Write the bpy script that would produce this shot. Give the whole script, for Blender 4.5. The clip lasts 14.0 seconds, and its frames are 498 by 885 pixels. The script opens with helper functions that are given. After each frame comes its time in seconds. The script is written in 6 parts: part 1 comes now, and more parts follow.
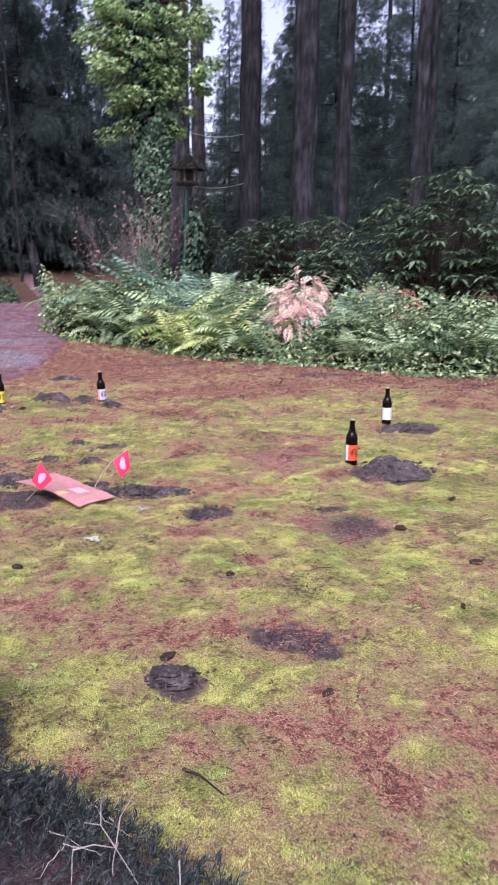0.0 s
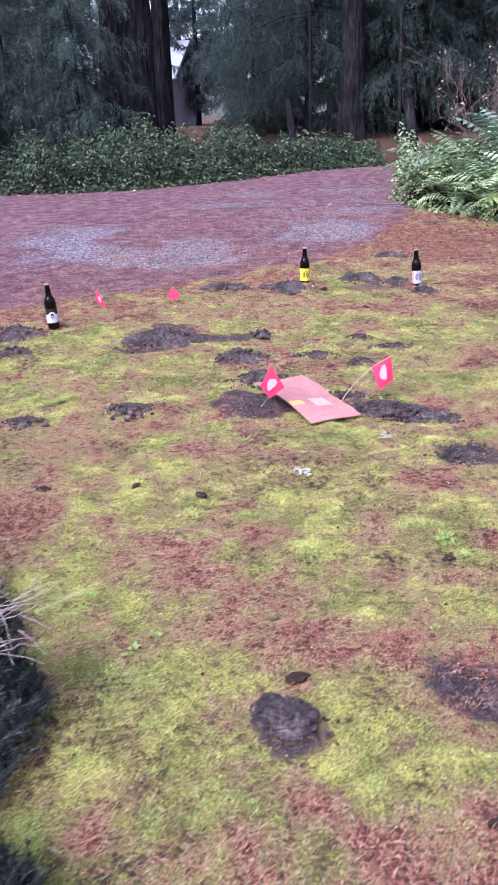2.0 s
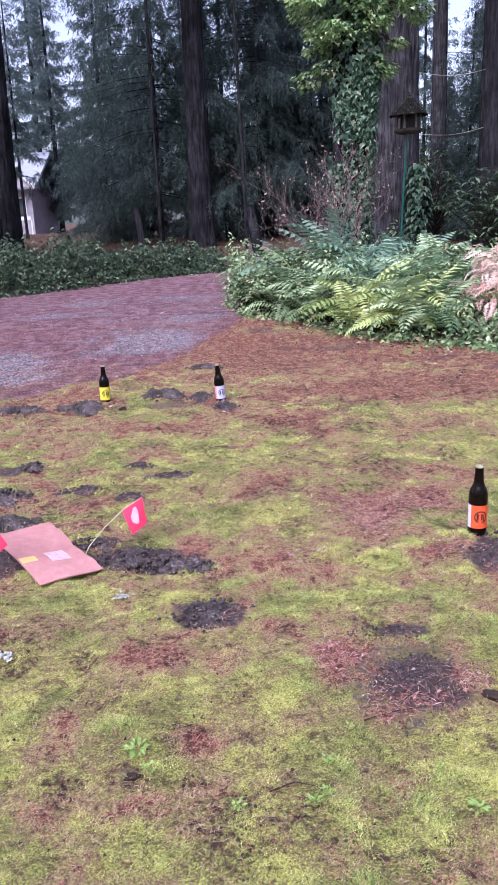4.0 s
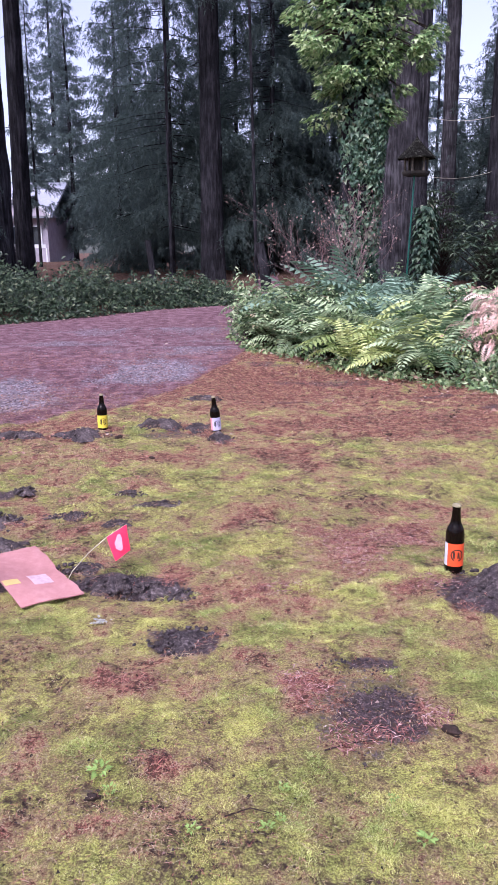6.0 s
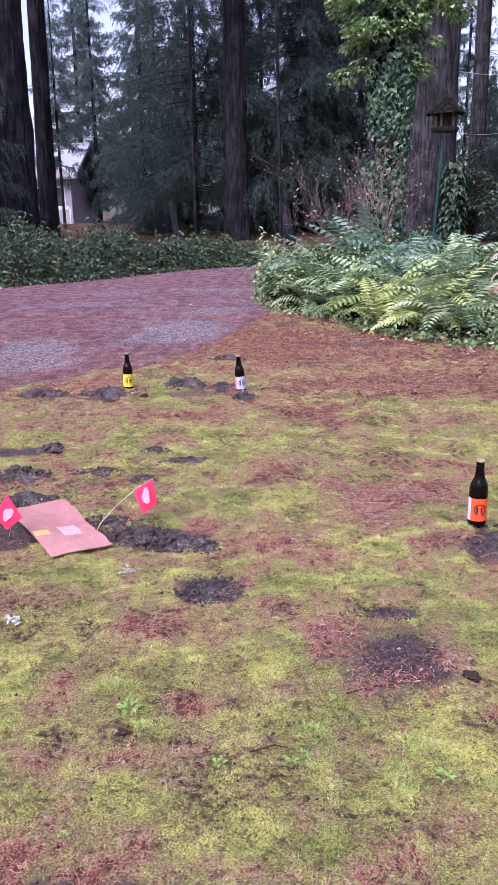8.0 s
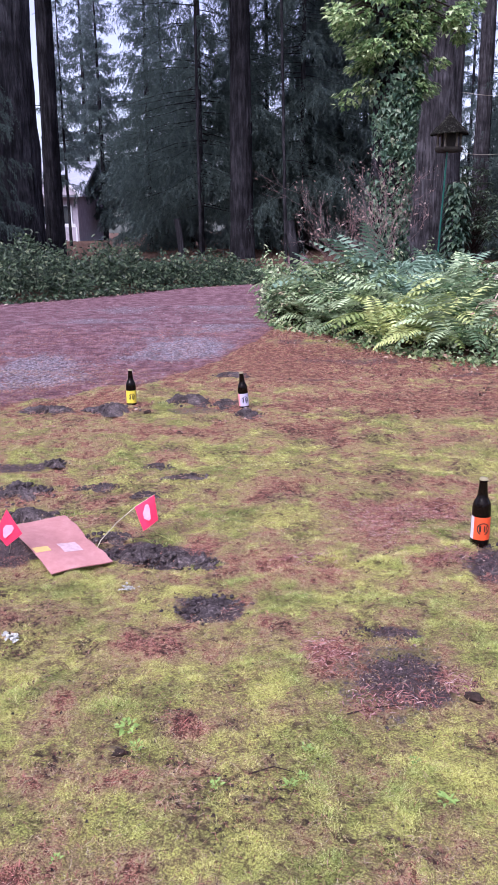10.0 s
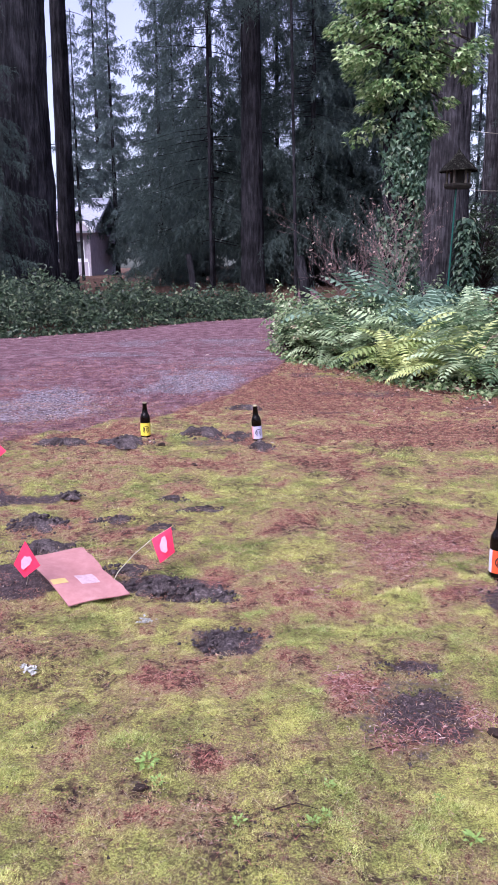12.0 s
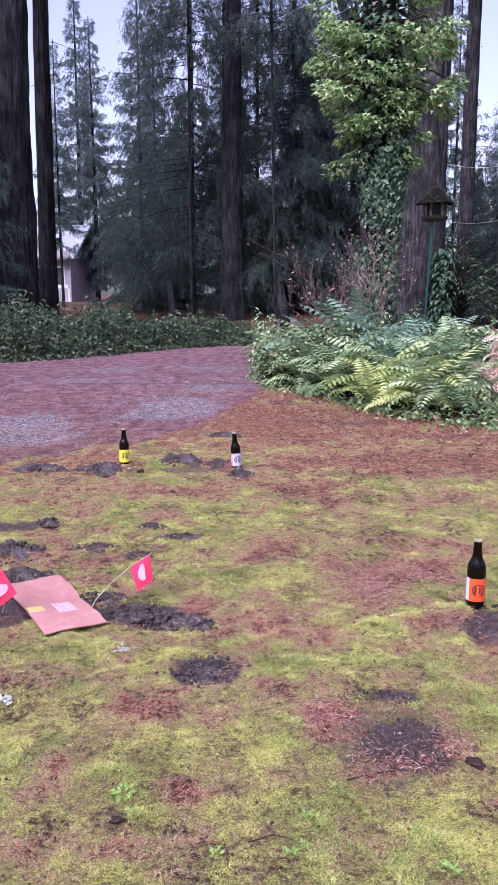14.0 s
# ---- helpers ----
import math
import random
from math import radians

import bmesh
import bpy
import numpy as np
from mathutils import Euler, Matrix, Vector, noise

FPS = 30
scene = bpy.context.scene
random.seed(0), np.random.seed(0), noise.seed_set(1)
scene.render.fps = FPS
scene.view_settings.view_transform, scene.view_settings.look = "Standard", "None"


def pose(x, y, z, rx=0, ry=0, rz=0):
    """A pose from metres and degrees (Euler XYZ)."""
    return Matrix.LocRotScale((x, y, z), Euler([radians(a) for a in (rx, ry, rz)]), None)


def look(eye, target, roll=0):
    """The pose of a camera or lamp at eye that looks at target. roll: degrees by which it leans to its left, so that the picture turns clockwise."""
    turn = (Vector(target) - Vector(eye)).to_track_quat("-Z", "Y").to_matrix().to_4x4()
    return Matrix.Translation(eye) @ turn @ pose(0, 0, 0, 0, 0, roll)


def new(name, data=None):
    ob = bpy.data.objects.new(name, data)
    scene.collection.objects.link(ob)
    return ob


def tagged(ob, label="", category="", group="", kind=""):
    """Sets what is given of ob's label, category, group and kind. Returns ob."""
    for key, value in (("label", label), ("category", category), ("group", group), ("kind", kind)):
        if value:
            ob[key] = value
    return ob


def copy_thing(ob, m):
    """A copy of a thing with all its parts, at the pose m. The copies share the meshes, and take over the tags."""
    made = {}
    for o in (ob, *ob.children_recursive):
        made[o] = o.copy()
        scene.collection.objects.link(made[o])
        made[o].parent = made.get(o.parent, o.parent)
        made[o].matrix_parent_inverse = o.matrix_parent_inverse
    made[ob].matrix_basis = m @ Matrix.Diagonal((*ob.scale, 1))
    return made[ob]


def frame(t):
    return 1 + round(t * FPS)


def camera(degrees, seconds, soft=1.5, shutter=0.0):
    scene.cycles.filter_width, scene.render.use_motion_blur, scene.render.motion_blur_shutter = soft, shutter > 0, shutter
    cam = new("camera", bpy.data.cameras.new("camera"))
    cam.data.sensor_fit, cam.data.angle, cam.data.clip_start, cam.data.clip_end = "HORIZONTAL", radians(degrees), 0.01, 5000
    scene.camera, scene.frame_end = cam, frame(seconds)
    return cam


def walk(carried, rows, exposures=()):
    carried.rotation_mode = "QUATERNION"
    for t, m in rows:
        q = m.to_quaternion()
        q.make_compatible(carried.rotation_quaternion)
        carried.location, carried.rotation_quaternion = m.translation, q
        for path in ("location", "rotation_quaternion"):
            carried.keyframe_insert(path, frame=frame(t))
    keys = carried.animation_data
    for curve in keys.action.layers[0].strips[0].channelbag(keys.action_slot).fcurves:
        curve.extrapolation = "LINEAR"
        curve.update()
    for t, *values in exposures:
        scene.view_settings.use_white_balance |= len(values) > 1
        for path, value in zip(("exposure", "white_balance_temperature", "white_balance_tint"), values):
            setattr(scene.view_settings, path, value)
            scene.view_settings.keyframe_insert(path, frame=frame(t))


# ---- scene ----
cam = camera(35.2, 14.0, soft=1.2, shutter=0.35)
PATH = [
    (0, (-0.885, -1.571, 1.256), (-0.263, 0.27, 0.787), 0.4),
    (0.5, (-0.695, -1.329, 1.223), (-0.257, 0.538, 0.653), 0.5),
    (1, (-0.507, -1.187, 1.195), (-0.392, 0.693, 0.522), -0.6),
    (1.5, (-0.389, -1.002, 1.205), (-0.588, 0.846, 0.467), -1.2),
    (2, (-0.249, -0.787, 1.196), (-0.555, 1.035, 0.43), -2.0),
    (2.5, (-0.071, -0.614, 1.241), (-0.333, 1.225, 0.498), -2.9),
    (3, (0.13, -0.483, 1.272), (-0.053, 1.386, 0.585), -3.1),
    (3.5, (0.245, -0.363, 1.286), (0.158, 1.537, 0.669), -2.8),
    (4, (0.299, -0.326, 1.255), (0.281, 1.596, 0.704), -2.3),
    (6.5, (0.406, -0.418, 1.278), (0.369, 1.525, 0.806), -0.4),
    (7, (0.417, -0.432, 1.268), (0.377, 1.504, 0.767), -0.6),
    (7.5, (0.403, -0.437, 1.242), (0.334, 1.486, 0.695), -0.8),
    (8, (0.386, -0.437, 1.249), (0.293, 1.48, 0.688), -0.8),
    (10.5, (0.396, -0.424, 1.245), (0.291, 1.509, 0.745), -0.6),
    (11, (0.387, -0.424, 1.245), (0.278, 1.515, 0.765), -0.8),
    (11.5, (0.363, -0.438, 1.252), (0.242, 1.505, 0.793), -0.7),
    (12, (0.363, -0.44, 1.248), (0.236, 1.507, 0.81), -0.6),
    (12.5, (0.366, -0.443, 1.253), (0.244, 1.509, 0.834), -0.3),
    (13, (0.362, -0.44, 1.25), (0.257, 1.516, 0.848), -0.1),
    (13.5, (0.361, -0.456, 1.264), (0.278, 1.505, 0.881), 0.0),
    (14, (0.363, -0.452, 1.255), (0.289, 1.512, 0.883), 0.0),
]
walk(cam, [(t, look(eye, target, roll)) for t, eye, target, roll in PATH],
     [(0, 1.38, 5900, 22), (0.5, 1.42, 5850, 22), (1.2, 1.55, 5600, 22), (2.3, 1.6, 5550, 20), (3.2, 1.52, 5550, 19), (4.2, 1.42, 5600, 20), (6.4, 1.38, 5720, 26), (8.2, 1.36, 5700, 25), (14, 1.36, 5680, 25)])

# ---- light: an overcast sky over a clearing ----
world = bpy.data.worlds.new("overcast_sky")
scene.world = world
world.use_nodes = True
wt = world.node_tree
sky = wt.nodes.new("ShaderNodeTexSky")
sky.sky_type, sky.sun_disc = "NISHITA", False
sky.sun_elevation, sky.sun_rotation = radians(49), radians(205)
sky.air_density, sky.dust_density = 1.0, 3.0
pale = wt.nodes.new("ShaderNodeHueSaturation")
pale.inputs["Saturation"].default_value, pale.inputs["Hue"].default_value = 0.6, 0.535
wt.links.new(sky.outputs[0], pale.inputs["Color"])
wt.links.new(pale.outputs[0], wt.nodes["Background"].inputs["Color"])
wt.nodes["Background"].inputs["Strength"].default_value = 0.11
sun = new("sun", bpy.data.lights.new("sun", "SUN"))
sun.data.energy, sun.data.angle, sun.data.color = 1.75, radians(36), (1.0, 0.97, 0.93)
sun.matrix_world = look((-7, -15, 19), (0, 0, 0))

# ---- helpers ----
rng = np.random.default_rng(7)


def lattice(ix, iy, seed):
    h = (ix.astype(np.int64) * 374761393 + iy.astype(np.int64) * 668265263 + seed * 982451653) & 0x7FFFFFFF
    h = ((h ^ (h >> 13)) * 1274126177) & 0x7FFFFFFF
    return ((h ^ (h >> 16)) & 0xFFFF) / 65535.0


def vnoise(x, y, seed=0):
    x, y = np.asarray(x, float), np.asarray(y, float)
    ix, iy = np.floor(x), np.floor(y)
    fx, fy = x - ix, y - iy
    fx, fy = fx * fx * (3 - 2 * fx), fy * fy * (3 - 2 * fy)
    a, b = lattice(ix, iy, seed), lattice(ix + 1, iy, seed)
    c, d = lattice(ix, iy + 1, seed), lattice(ix + 1, iy + 1, seed)
    return (a + (b - a) * fx) * (1 - fy) + (c + (d - c) * fx) * fy


def fbm(x, y, scale, seed=0, octaves=4):
    """Value noise about zero, of wavelength scale metres at its coarsest."""
    out, amp, total = 0, 1.0, 0
    for n in range(octaves):
        out = out + amp * (vnoise(np.asarray(x) * 2**n / scale, np.asarray(y) * 2**n / scale, seed + n) - 0.5)
        total, amp = total + amp, amp * 0.55
    return out * 2 / total


def smooth(a, b, v):
    u = np.clip((v - a) / (b - a), 0, 1)
    return u * u * (3 - 2 * u)


def mesh(name, verts, faces, material, attrs=None, soft=False):
    """A mesh from an array of places and an array of faces of one size."""
    verts, faces = np.asarray(verts, np.float32), np.asarray(faces, np.int32)
    me = bpy.data.meshes.new(name)
    me.vertices.add(len(verts))
    me.vertices.foreach_set("co", verts.ravel())
    n, k = faces.shape
    me.loops.add(n * k)
    me.loops.foreach_set("vertex_index", faces.ravel())
    me.polygons.add(n)
    me.polygons.foreach_set("loop_start", np.arange(0, n * k, k, dtype=np.int32))
    me.polygons.foreach_set("use_smooth", np.full(n, soft))
    for key, values in (attrs or {}).items():
        me.attributes.new(key, "FLOAT", "POINT").data.foreach_set("value", np.asarray(values, np.float32))
    me.materials.append(material)
    me.update()
    me.validate()
    return me


def part(name, me, parent=None, label="", m=None):
    ob = new(name, me)
    ob.parent = parent
    if m is not None:
        ob.matrix_basis = m
    return tagged(ob, label)


def thing(name, label, category, m=None, group="", kind=""):
    ob = new(name)
    ob.empty_display_size = 0.1
    if m is not None:
        ob.matrix_basis = m
    return tagged(ob, label, category, group, kind)


def from_bm(name, bm, material, soft=False):
    me = bpy.data.meshes.new(name)
    for f in bm.faces:
        f.smooth = soft
    bm.to_mesh(me)
    bm.free()
    me.materials.append(material)
    return me


def lathe(profile, sides=32):
    """Places and quads of a profile of (radius, height) turned round z."""
    a = np.linspace(0, 2 * np.pi, sides, endpoint=False)
    r, z = np.array(profile, float).T
    v = np.stack([np.outer(r, np.cos(a)), np.outer(r, np.sin(a)), np.outer(z, np.ones(sides))], -1).reshape(-1, 3)
    i, j = np.meshgrid(np.arange(len(r) - 1), np.arange(sides), indexing="ij")
    i, j, k = i.ravel(), j.ravel(), (j.ravel() + 1) % sides
    return v, np.stack([i * sides + j, i * sides + k, (i + 1) * sides + k, (i + 1) * sides + j], -1)


def tube(points, radii, sides=6):
    """Places and quads of a tapering tube along points."""
    p = np.asarray(points, float)
    r = np.broadcast_to(radii, len(p))
    d = np.gradient(p, axis=0)
    d /= np.linalg.norm(d, axis=1, keepdims=True) + 1e-9
    ref = np.where(np.abs(d[:, 2:3]) > 0.9, np.array([[1.0, 0, 0]]), np.array([[0, 0, 1.0]]))
    u = np.cross(d, ref)
    u /= np.linalg.norm(u, axis=1, keepdims=True) + 1e-9
    w = np.cross(d, u)
    a = np.linspace(0, 2 * np.pi, sides, endpoint=False)
    v = p[:, None] + r[:, None, None] * (np.cos(a)[None, :, None] * u[:, None] + np.sin(a)[None, :, None] * w[:, None])
    i, j = np.meshgrid(np.arange(len(p) - 1), np.arange(sides), indexing="ij")
    i, j, k = i.ravel(), j.ravel(), (j.ravel() + 1) % sides
    return v.reshape(-1, 3), np.stack([i * sides + j, i * sides + k, (i + 1) * sides + k, (i + 1) * sides + j], -1)


def joined(pieces):
    """Many (places, faces) as one."""
    vs, fs, n = [], [], 0
    for v, f in pieces:
        vs.append(v), fs.append(f + n)
        n += len(v)
    return np.concatenate(vs), np.concatenate(fs)


def unit(v):
    return v / (np.linalg.norm(v, axis=-1, keepdims=True) + 1e-9)


def leaves(place, ahead, normal, length, width, fold=0.15):
    """Kite-shaped leaves, folded along the midrib: two triangles each."""
    n = len(place)
    ahead = unit(ahead)
    side = unit(np.cross(normal, ahead))
    up = np.cross(ahead, side)
    length, width = np.broadcast_to(length, n)[:, None], np.broadcast_to(width, n)[:, None]
    a = place
    b = place + ahead * length * 0.42 + side * width * 0.5 + up * width * fold
    c = place + ahead * length - up * length * 0.12
    d = place + ahead * length * 0.42 - side * width * 0.5 + up * width * fold
    v = np.stack([a, b, c, d], 1).reshape(-1, 3)
    k = np.arange(n)[:, None] * 4
    return v, np.concatenate([k + [[0, 1, 2]], k + [[0, 2, 3]]])


def lobed(place, ahead, normal, size):
    """Ivy leaves: a five-pointed outline, five triangles each."""
    n = len(place)
    ahead = unit(ahead)
    side = unit(np.cross(normal, ahead))
    up = np.cross(ahead, side)
    shape = np.array([(0, 0, 0), (0.05, 0.5, 0.05), (0.42, 0.27, 0.08), (1.0, 0, -0.12), (0.42, -0.27, 0.08), (0.05, -0.5, 0.05), (0.3, 0, -0.02)])
    size = np.broadcast_to(size, n)[:, None, None]
    v = place[:, None] + size * (shape[:, 0, None] * ahead[:, None] + shape[:, 1, None] * side[:, None] + shape[:, 2, None] * up[:, None])
    k = np.arange(n)[:, None] * 7
    f = [(0, 1, 6), (1, 2, 6), (2, 3, 6), (3, 4, 6), (4, 5, 6), (5, 0, 6)]
    return v.reshape(-1, 3), np.concatenate([k + [t] for t in f])


def sphere_dirs(n):
    return unit(rng.normal(size=(n, 3)))


# ---- materials ----
class Shade:
    """A node material under construction."""

    def __init__(self, name, rough=0.8, metal=0.0, spec=0.3):
        self.m = bpy.data.materials.new(name)
        self.m.use_nodes = True
        self.t = self.m.node_tree
        self.b = self.t.nodes["Principled BSDF"]
        self.put("Roughness", rough), self.put("Metallic", metal), self.put("Specular IOR Level", spec)
        self.where = self.add("ShaderNodeTexCoord").outputs["Object"]

    def add(self, kind, **inputs):
        n = self.t.nodes.new(kind)
        for key, value in inputs.items():
            self.plug(n.inputs[key.replace("_", " ")], value)
        return n

    def plug(self, socket, value):
        if isinstance(value, bpy.types.NodeSocket):
            self.t.links.new(value, socket)
        else:
            socket.default_value = value

    def put(self, key, value):
        self.plug(self.b.inputs[key], value)

    def noise(self, scale, detail=4, rough=0.6, where=None):
        return self.add("ShaderNodeTexNoise", Vector=where or self.where, Scale=scale, Detail=detail, Roughness=rough).outputs[0]

    def stretched(self, x, y, z):
        n = self.add("ShaderNodeMapping", Vector=self.where)
        n.inputs["Scale"].default_value = (x, y, z)
        return n.outputs[0]

    def ramp(self, value, stops):
        n = self.add("ShaderNodeValToRGB", Fac=value)
        e = n.color_ramp.elements
        while len(e) < len(stops):
            e.new(0.5)
        for k, (at, colour) in zip(e, stops):
            k.position, k.color = at, (*colour, 1)
        return n.outputs[0]

    def mix(self, factor, a, b, blend="MIX"):
        n = self.add("ShaderNodeMix")
        n.data_type, n.blend_type = "RGBA", blend
        self.plug(n.inputs[0], factor)
        for socket, v in ((n.inputs[6], a), (n.inputs[7], b)):
            self.plug(socket, v if isinstance(v, bpy.types.NodeSocket) else (*v, 1))
        return n.outputs[2]

    def math(self, op, a, b=0.0, clamp=False):
        n = self.add("ShaderNodeMath")
        n.operation, n.use_clamp = op, clamp
        self.plug(n.inputs[0], a), self.plug(n.inputs[1], b)
        return n.outputs[0]

    def attr(self, name):
        n = self.add("ShaderNodeAttribute")
        n.attribute_name = name
        return n.outputs["Fac"]

    def island(self):
        return self.add("ShaderNodeNewGeometry").outputs["Random Per Island"]

    def each(self):
        return self.add("ShaderNodeObjectInfo").outputs["Random"]

    def bump(self, height, strength=0.5, distance=0.02):
        self.put("Normal", self.add("ShaderNodeBump", Height=height, Strength=strength, Distance=distance).outputs[0])

    def thin(self, share, colour):
        """Lets part of the light through, as leaves do."""
        tr = self.add("ShaderNodeBsdfTranslucent", Color=colour)
        mx = self.add("ShaderNodeMixShader", Fac=share)
        self.t.links.new(self.b.outputs[0], mx.inputs[1])
        self.t.links.new(tr.outputs[0], mx.inputs[2])
        self.t.links.new(mx.outputs[0], self.t.nodes["Material Output"].inputs["Surface"])


def leaf_material(name, stops, rough=0.5, share=0.3, spec=0.35):
    s = Shade(name, rough, spec=spec)
    c = s.ramp(s.island(), stops)
    c = s.mix(s.math("MULTIPLY", s.noise(30), 0.5), c, (0.02, 0.03, 0.01))
    s.put("Base Color", c)
    if share:
        s.thin(share, c)
    return s.m


def grained(name, stops, scale, rough=0.85, bump=0.5, stretch=None, distance=0.01, detail=6, spec=0.3):
    s = Shade(name, rough, spec=spec)
    w = s.stretched(*stretch) if stretch else None
    fine, broad = s.noise(scale, detail, 0.65, w), s.noise(scale * 0.17, 3, 0.5)
    v = s.math("ADD", s.math("MULTIPLY", fine, 0.65), s.math("MULTIPLY", broad, 0.35))
    s.put("Base Color", s.ramp(v, stops))
    s.bump(fine, bump, distance)
    return s.m


def plain(name, colour, rough=0.5, metal=0.0, vary=0.12, scale=60, spec=0.4):
    s = Shade(name, rough, metal, spec)
    dark = tuple(c * (1 - 2 * vary) for c in colour)
    light = tuple(min(1, c * (1 + vary)) for c in colour)
    n = s.noise(scale, 5)
    s.put("Base Color", s.ramp(n, [(0.3, dark), (0.7, light)]))
    s.bump(n, 0.15, 0.001)
    return s.m


RED, TAN, OLIVE, MOSS = (0.55, 0.19, 0.15), (0.63, 0.45, 0.27), (0.52, 0.42, 0.18), (0.7, 0.7, 0.2)
TONES = [(0.04, RED), (0.3, TAN), (0.52, OLIVE), (0.95, MOSS)]


def green_share(s):
    """How far the moss gives way to darker green grass, in patches."""
    patches = s.ramp(s.noise(2.6, 5, 0.65), [(0.46, (0, 0, 0)), (0.6, (1, 1, 1))])
    return s.math("MULTIPLY", s.math("MULTIPLY", patches, 0.9), s.math("MULTIPLY", s.math("SUBTRACT", s.attr("tone"), 0.25), 1.6, True))


def ground_material():
    s = Shade("lawn_and_drive", 0.95, spec=0.15)
    fine, mid, coarse = s.noise(190, 5, 0.7), s.noise(42, 5, 0.65), s.noise(7, 4)
    spread = s.math("ADD", s.math("MULTIPLY", s.math("SUBTRACT", fine, 0.5), 1.5), s.math("MULTIPLY", s.math("SUBTRACT", mid, 0.5), 1.5))
    spread = s.math("ADD", spread, s.math("MULTIPLY", s.math("SUBTRACT", s.noise(16, 4), 0.5), 1.3))
    lawn = s.ramp(s.math("ADD", s.attr("tone"), spread), [(0.03, (0.26, 0.1, 0.09)), (0.1, RED), (0.3, TAN), (0.52, OLIVE), (0.95, MOSS)])
    lawn = s.mix(green_share(s), lawn, (0.2, 0.27, 0.065))
    lawn = s.mix(s.math("MULTIPLY", s.ramp(fine, [(0.42, (1, 1, 1)), (0.6, (0, 0, 0))]), 0.72), lawn, (0.085, 0.062, 0.03))
    lawn = s.mix(s.math("MULTIPLY", s.ramp(mid, [(0.36, (1, 1, 1)), (0.46, (0, 0, 0))]), 0.6), lawn, (0.08, 0.05, 0.035))
    lawn = s.mix(s.math("MULTIPLY", s.attr("debris"), s.ramp(mid, [(0.36, (1, 1, 1)), (0.62, (0, 0, 0))])), lawn, (0.05, 0.032, 0.03))
    gap = s.math("MULTIPLY", s.ramp(s.noise(24, 5, 0.7), [(0.36, (1, 1, 1)), (0.46, (0, 0, 0))]), s.ramp(s.noise(3.1, 4), [(0.4, (0.15, 0.15, 0.15)), (0.62, (0.95, 0.95, 0.95))]))
    lawn = s.mix(gap, lawn, (0.09, 0.058, 0.04))
    soil = s.ramp(s.math("ADD", s.math("MULTIPLY", fine, 0.6), s.math("MULTIPLY", mid, 0.4)), [(0.35, (0.03, 0.021, 0.025)), (0.52, (0.105, 0.076, 0.085)), (0.66, (0.32, 0.24, 0.24))])
    drive = s.ramp(s.math("ADD", s.math("MULTIPLY", mid, 0.5), s.math("MULTIPLY", coarse, 0.5)), [(0.36, (0.08, 0.036, 0.046)), (0.5, (0.2, 0.102, 0.125)), (0.64, (0.4, 0.25, 0.29))])
    drive = s.mix(s.math("MULTIPLY", s.ramp(fine, [(0.56, (0, 0, 0)), (0.68, (1, 1, 1))]), 0.35), drive, (0.36, 0.25, 0.23))
    stone = s.add("ShaderNodeTexVoronoi", Vector=s.where, Scale=55.0)
    gravel = s.ramp(stone.outputs["Color"], [(0.2, (0.11, 0.08, 0.1)), (0.55, (0.26, 0.215, 0.26)), (0.9, (0.5, 0.44, 0.51))])
    floor = s.ramp(s.math("ADD", s.math("MULTIPLY", fine, 0.35), s.math("MULTIPLY", coarse, 0.65)), [(0.3, (0.045, 0.028, 0.02)), (0.55, (0.12, 0.066, 0.048)), (0.75, (0.2, 0.12, 0.09))])

    def cut(name, width=0.5):
        rough = s.math("ADD", s.math("MULTIPLY", s.math("SUBTRACT", mid, 0.5), 1.1), s.math("MULTIPLY", s.math("SUBTRACT", fine, 0.5), 0.7))
        v = s.math("ADD", s.attr(name), s.math("MULTIPLY", rough, width))
        return s.ramp(v, [(0.38, (0, 0, 0)), (0.62, (1, 1, 1))])

    c = s.mix(cut("road"), lawn, drive)
    c = s.mix(cut("gravel", 0.9), c, gravel)
    c = s.mix(cut("wood"), c, floor)
    c = s.mix(cut("soil", 1.15), c, soil)
    s.put("Base Color", c)
    s.bump(s.math("ADD", fine, s.math("MULTIPLY", mid, 1.6)), 1.0, 0.02)
    return s.m


M_GROUND = ground_material()


def blade_material():
    s = Shade("moss_and_grass", 0.75, spec=0.2)
    v = s.math("ADD", s.attr("tone"), s.math("MULTIPLY", s.math("SUBTRACT", s.island(), 0.5), 0.5))
    c = s.ramp(v, TONES)
    c = s.mix(green_share(s), c, (0.27, 0.38, 0.085))
    other = s.math("FRACT", s.math("MULTIPLY", s.island(), 37.0))
    c = s.mix(s.math("MULTIPLY", s.math("POWER", other, 3.0), 0.6), c, (0.92, 0.88, 0.46))
    c = s.mix(s.math("MULTIPLY", s.math("POWER", s.math("SUBTRACT", 1.0, other), 3.0), 0.7), c, (0.08, 0.085, 0.025))
    s.put("Base Color", c)
    s.thin(0.25, c)
    return s.m


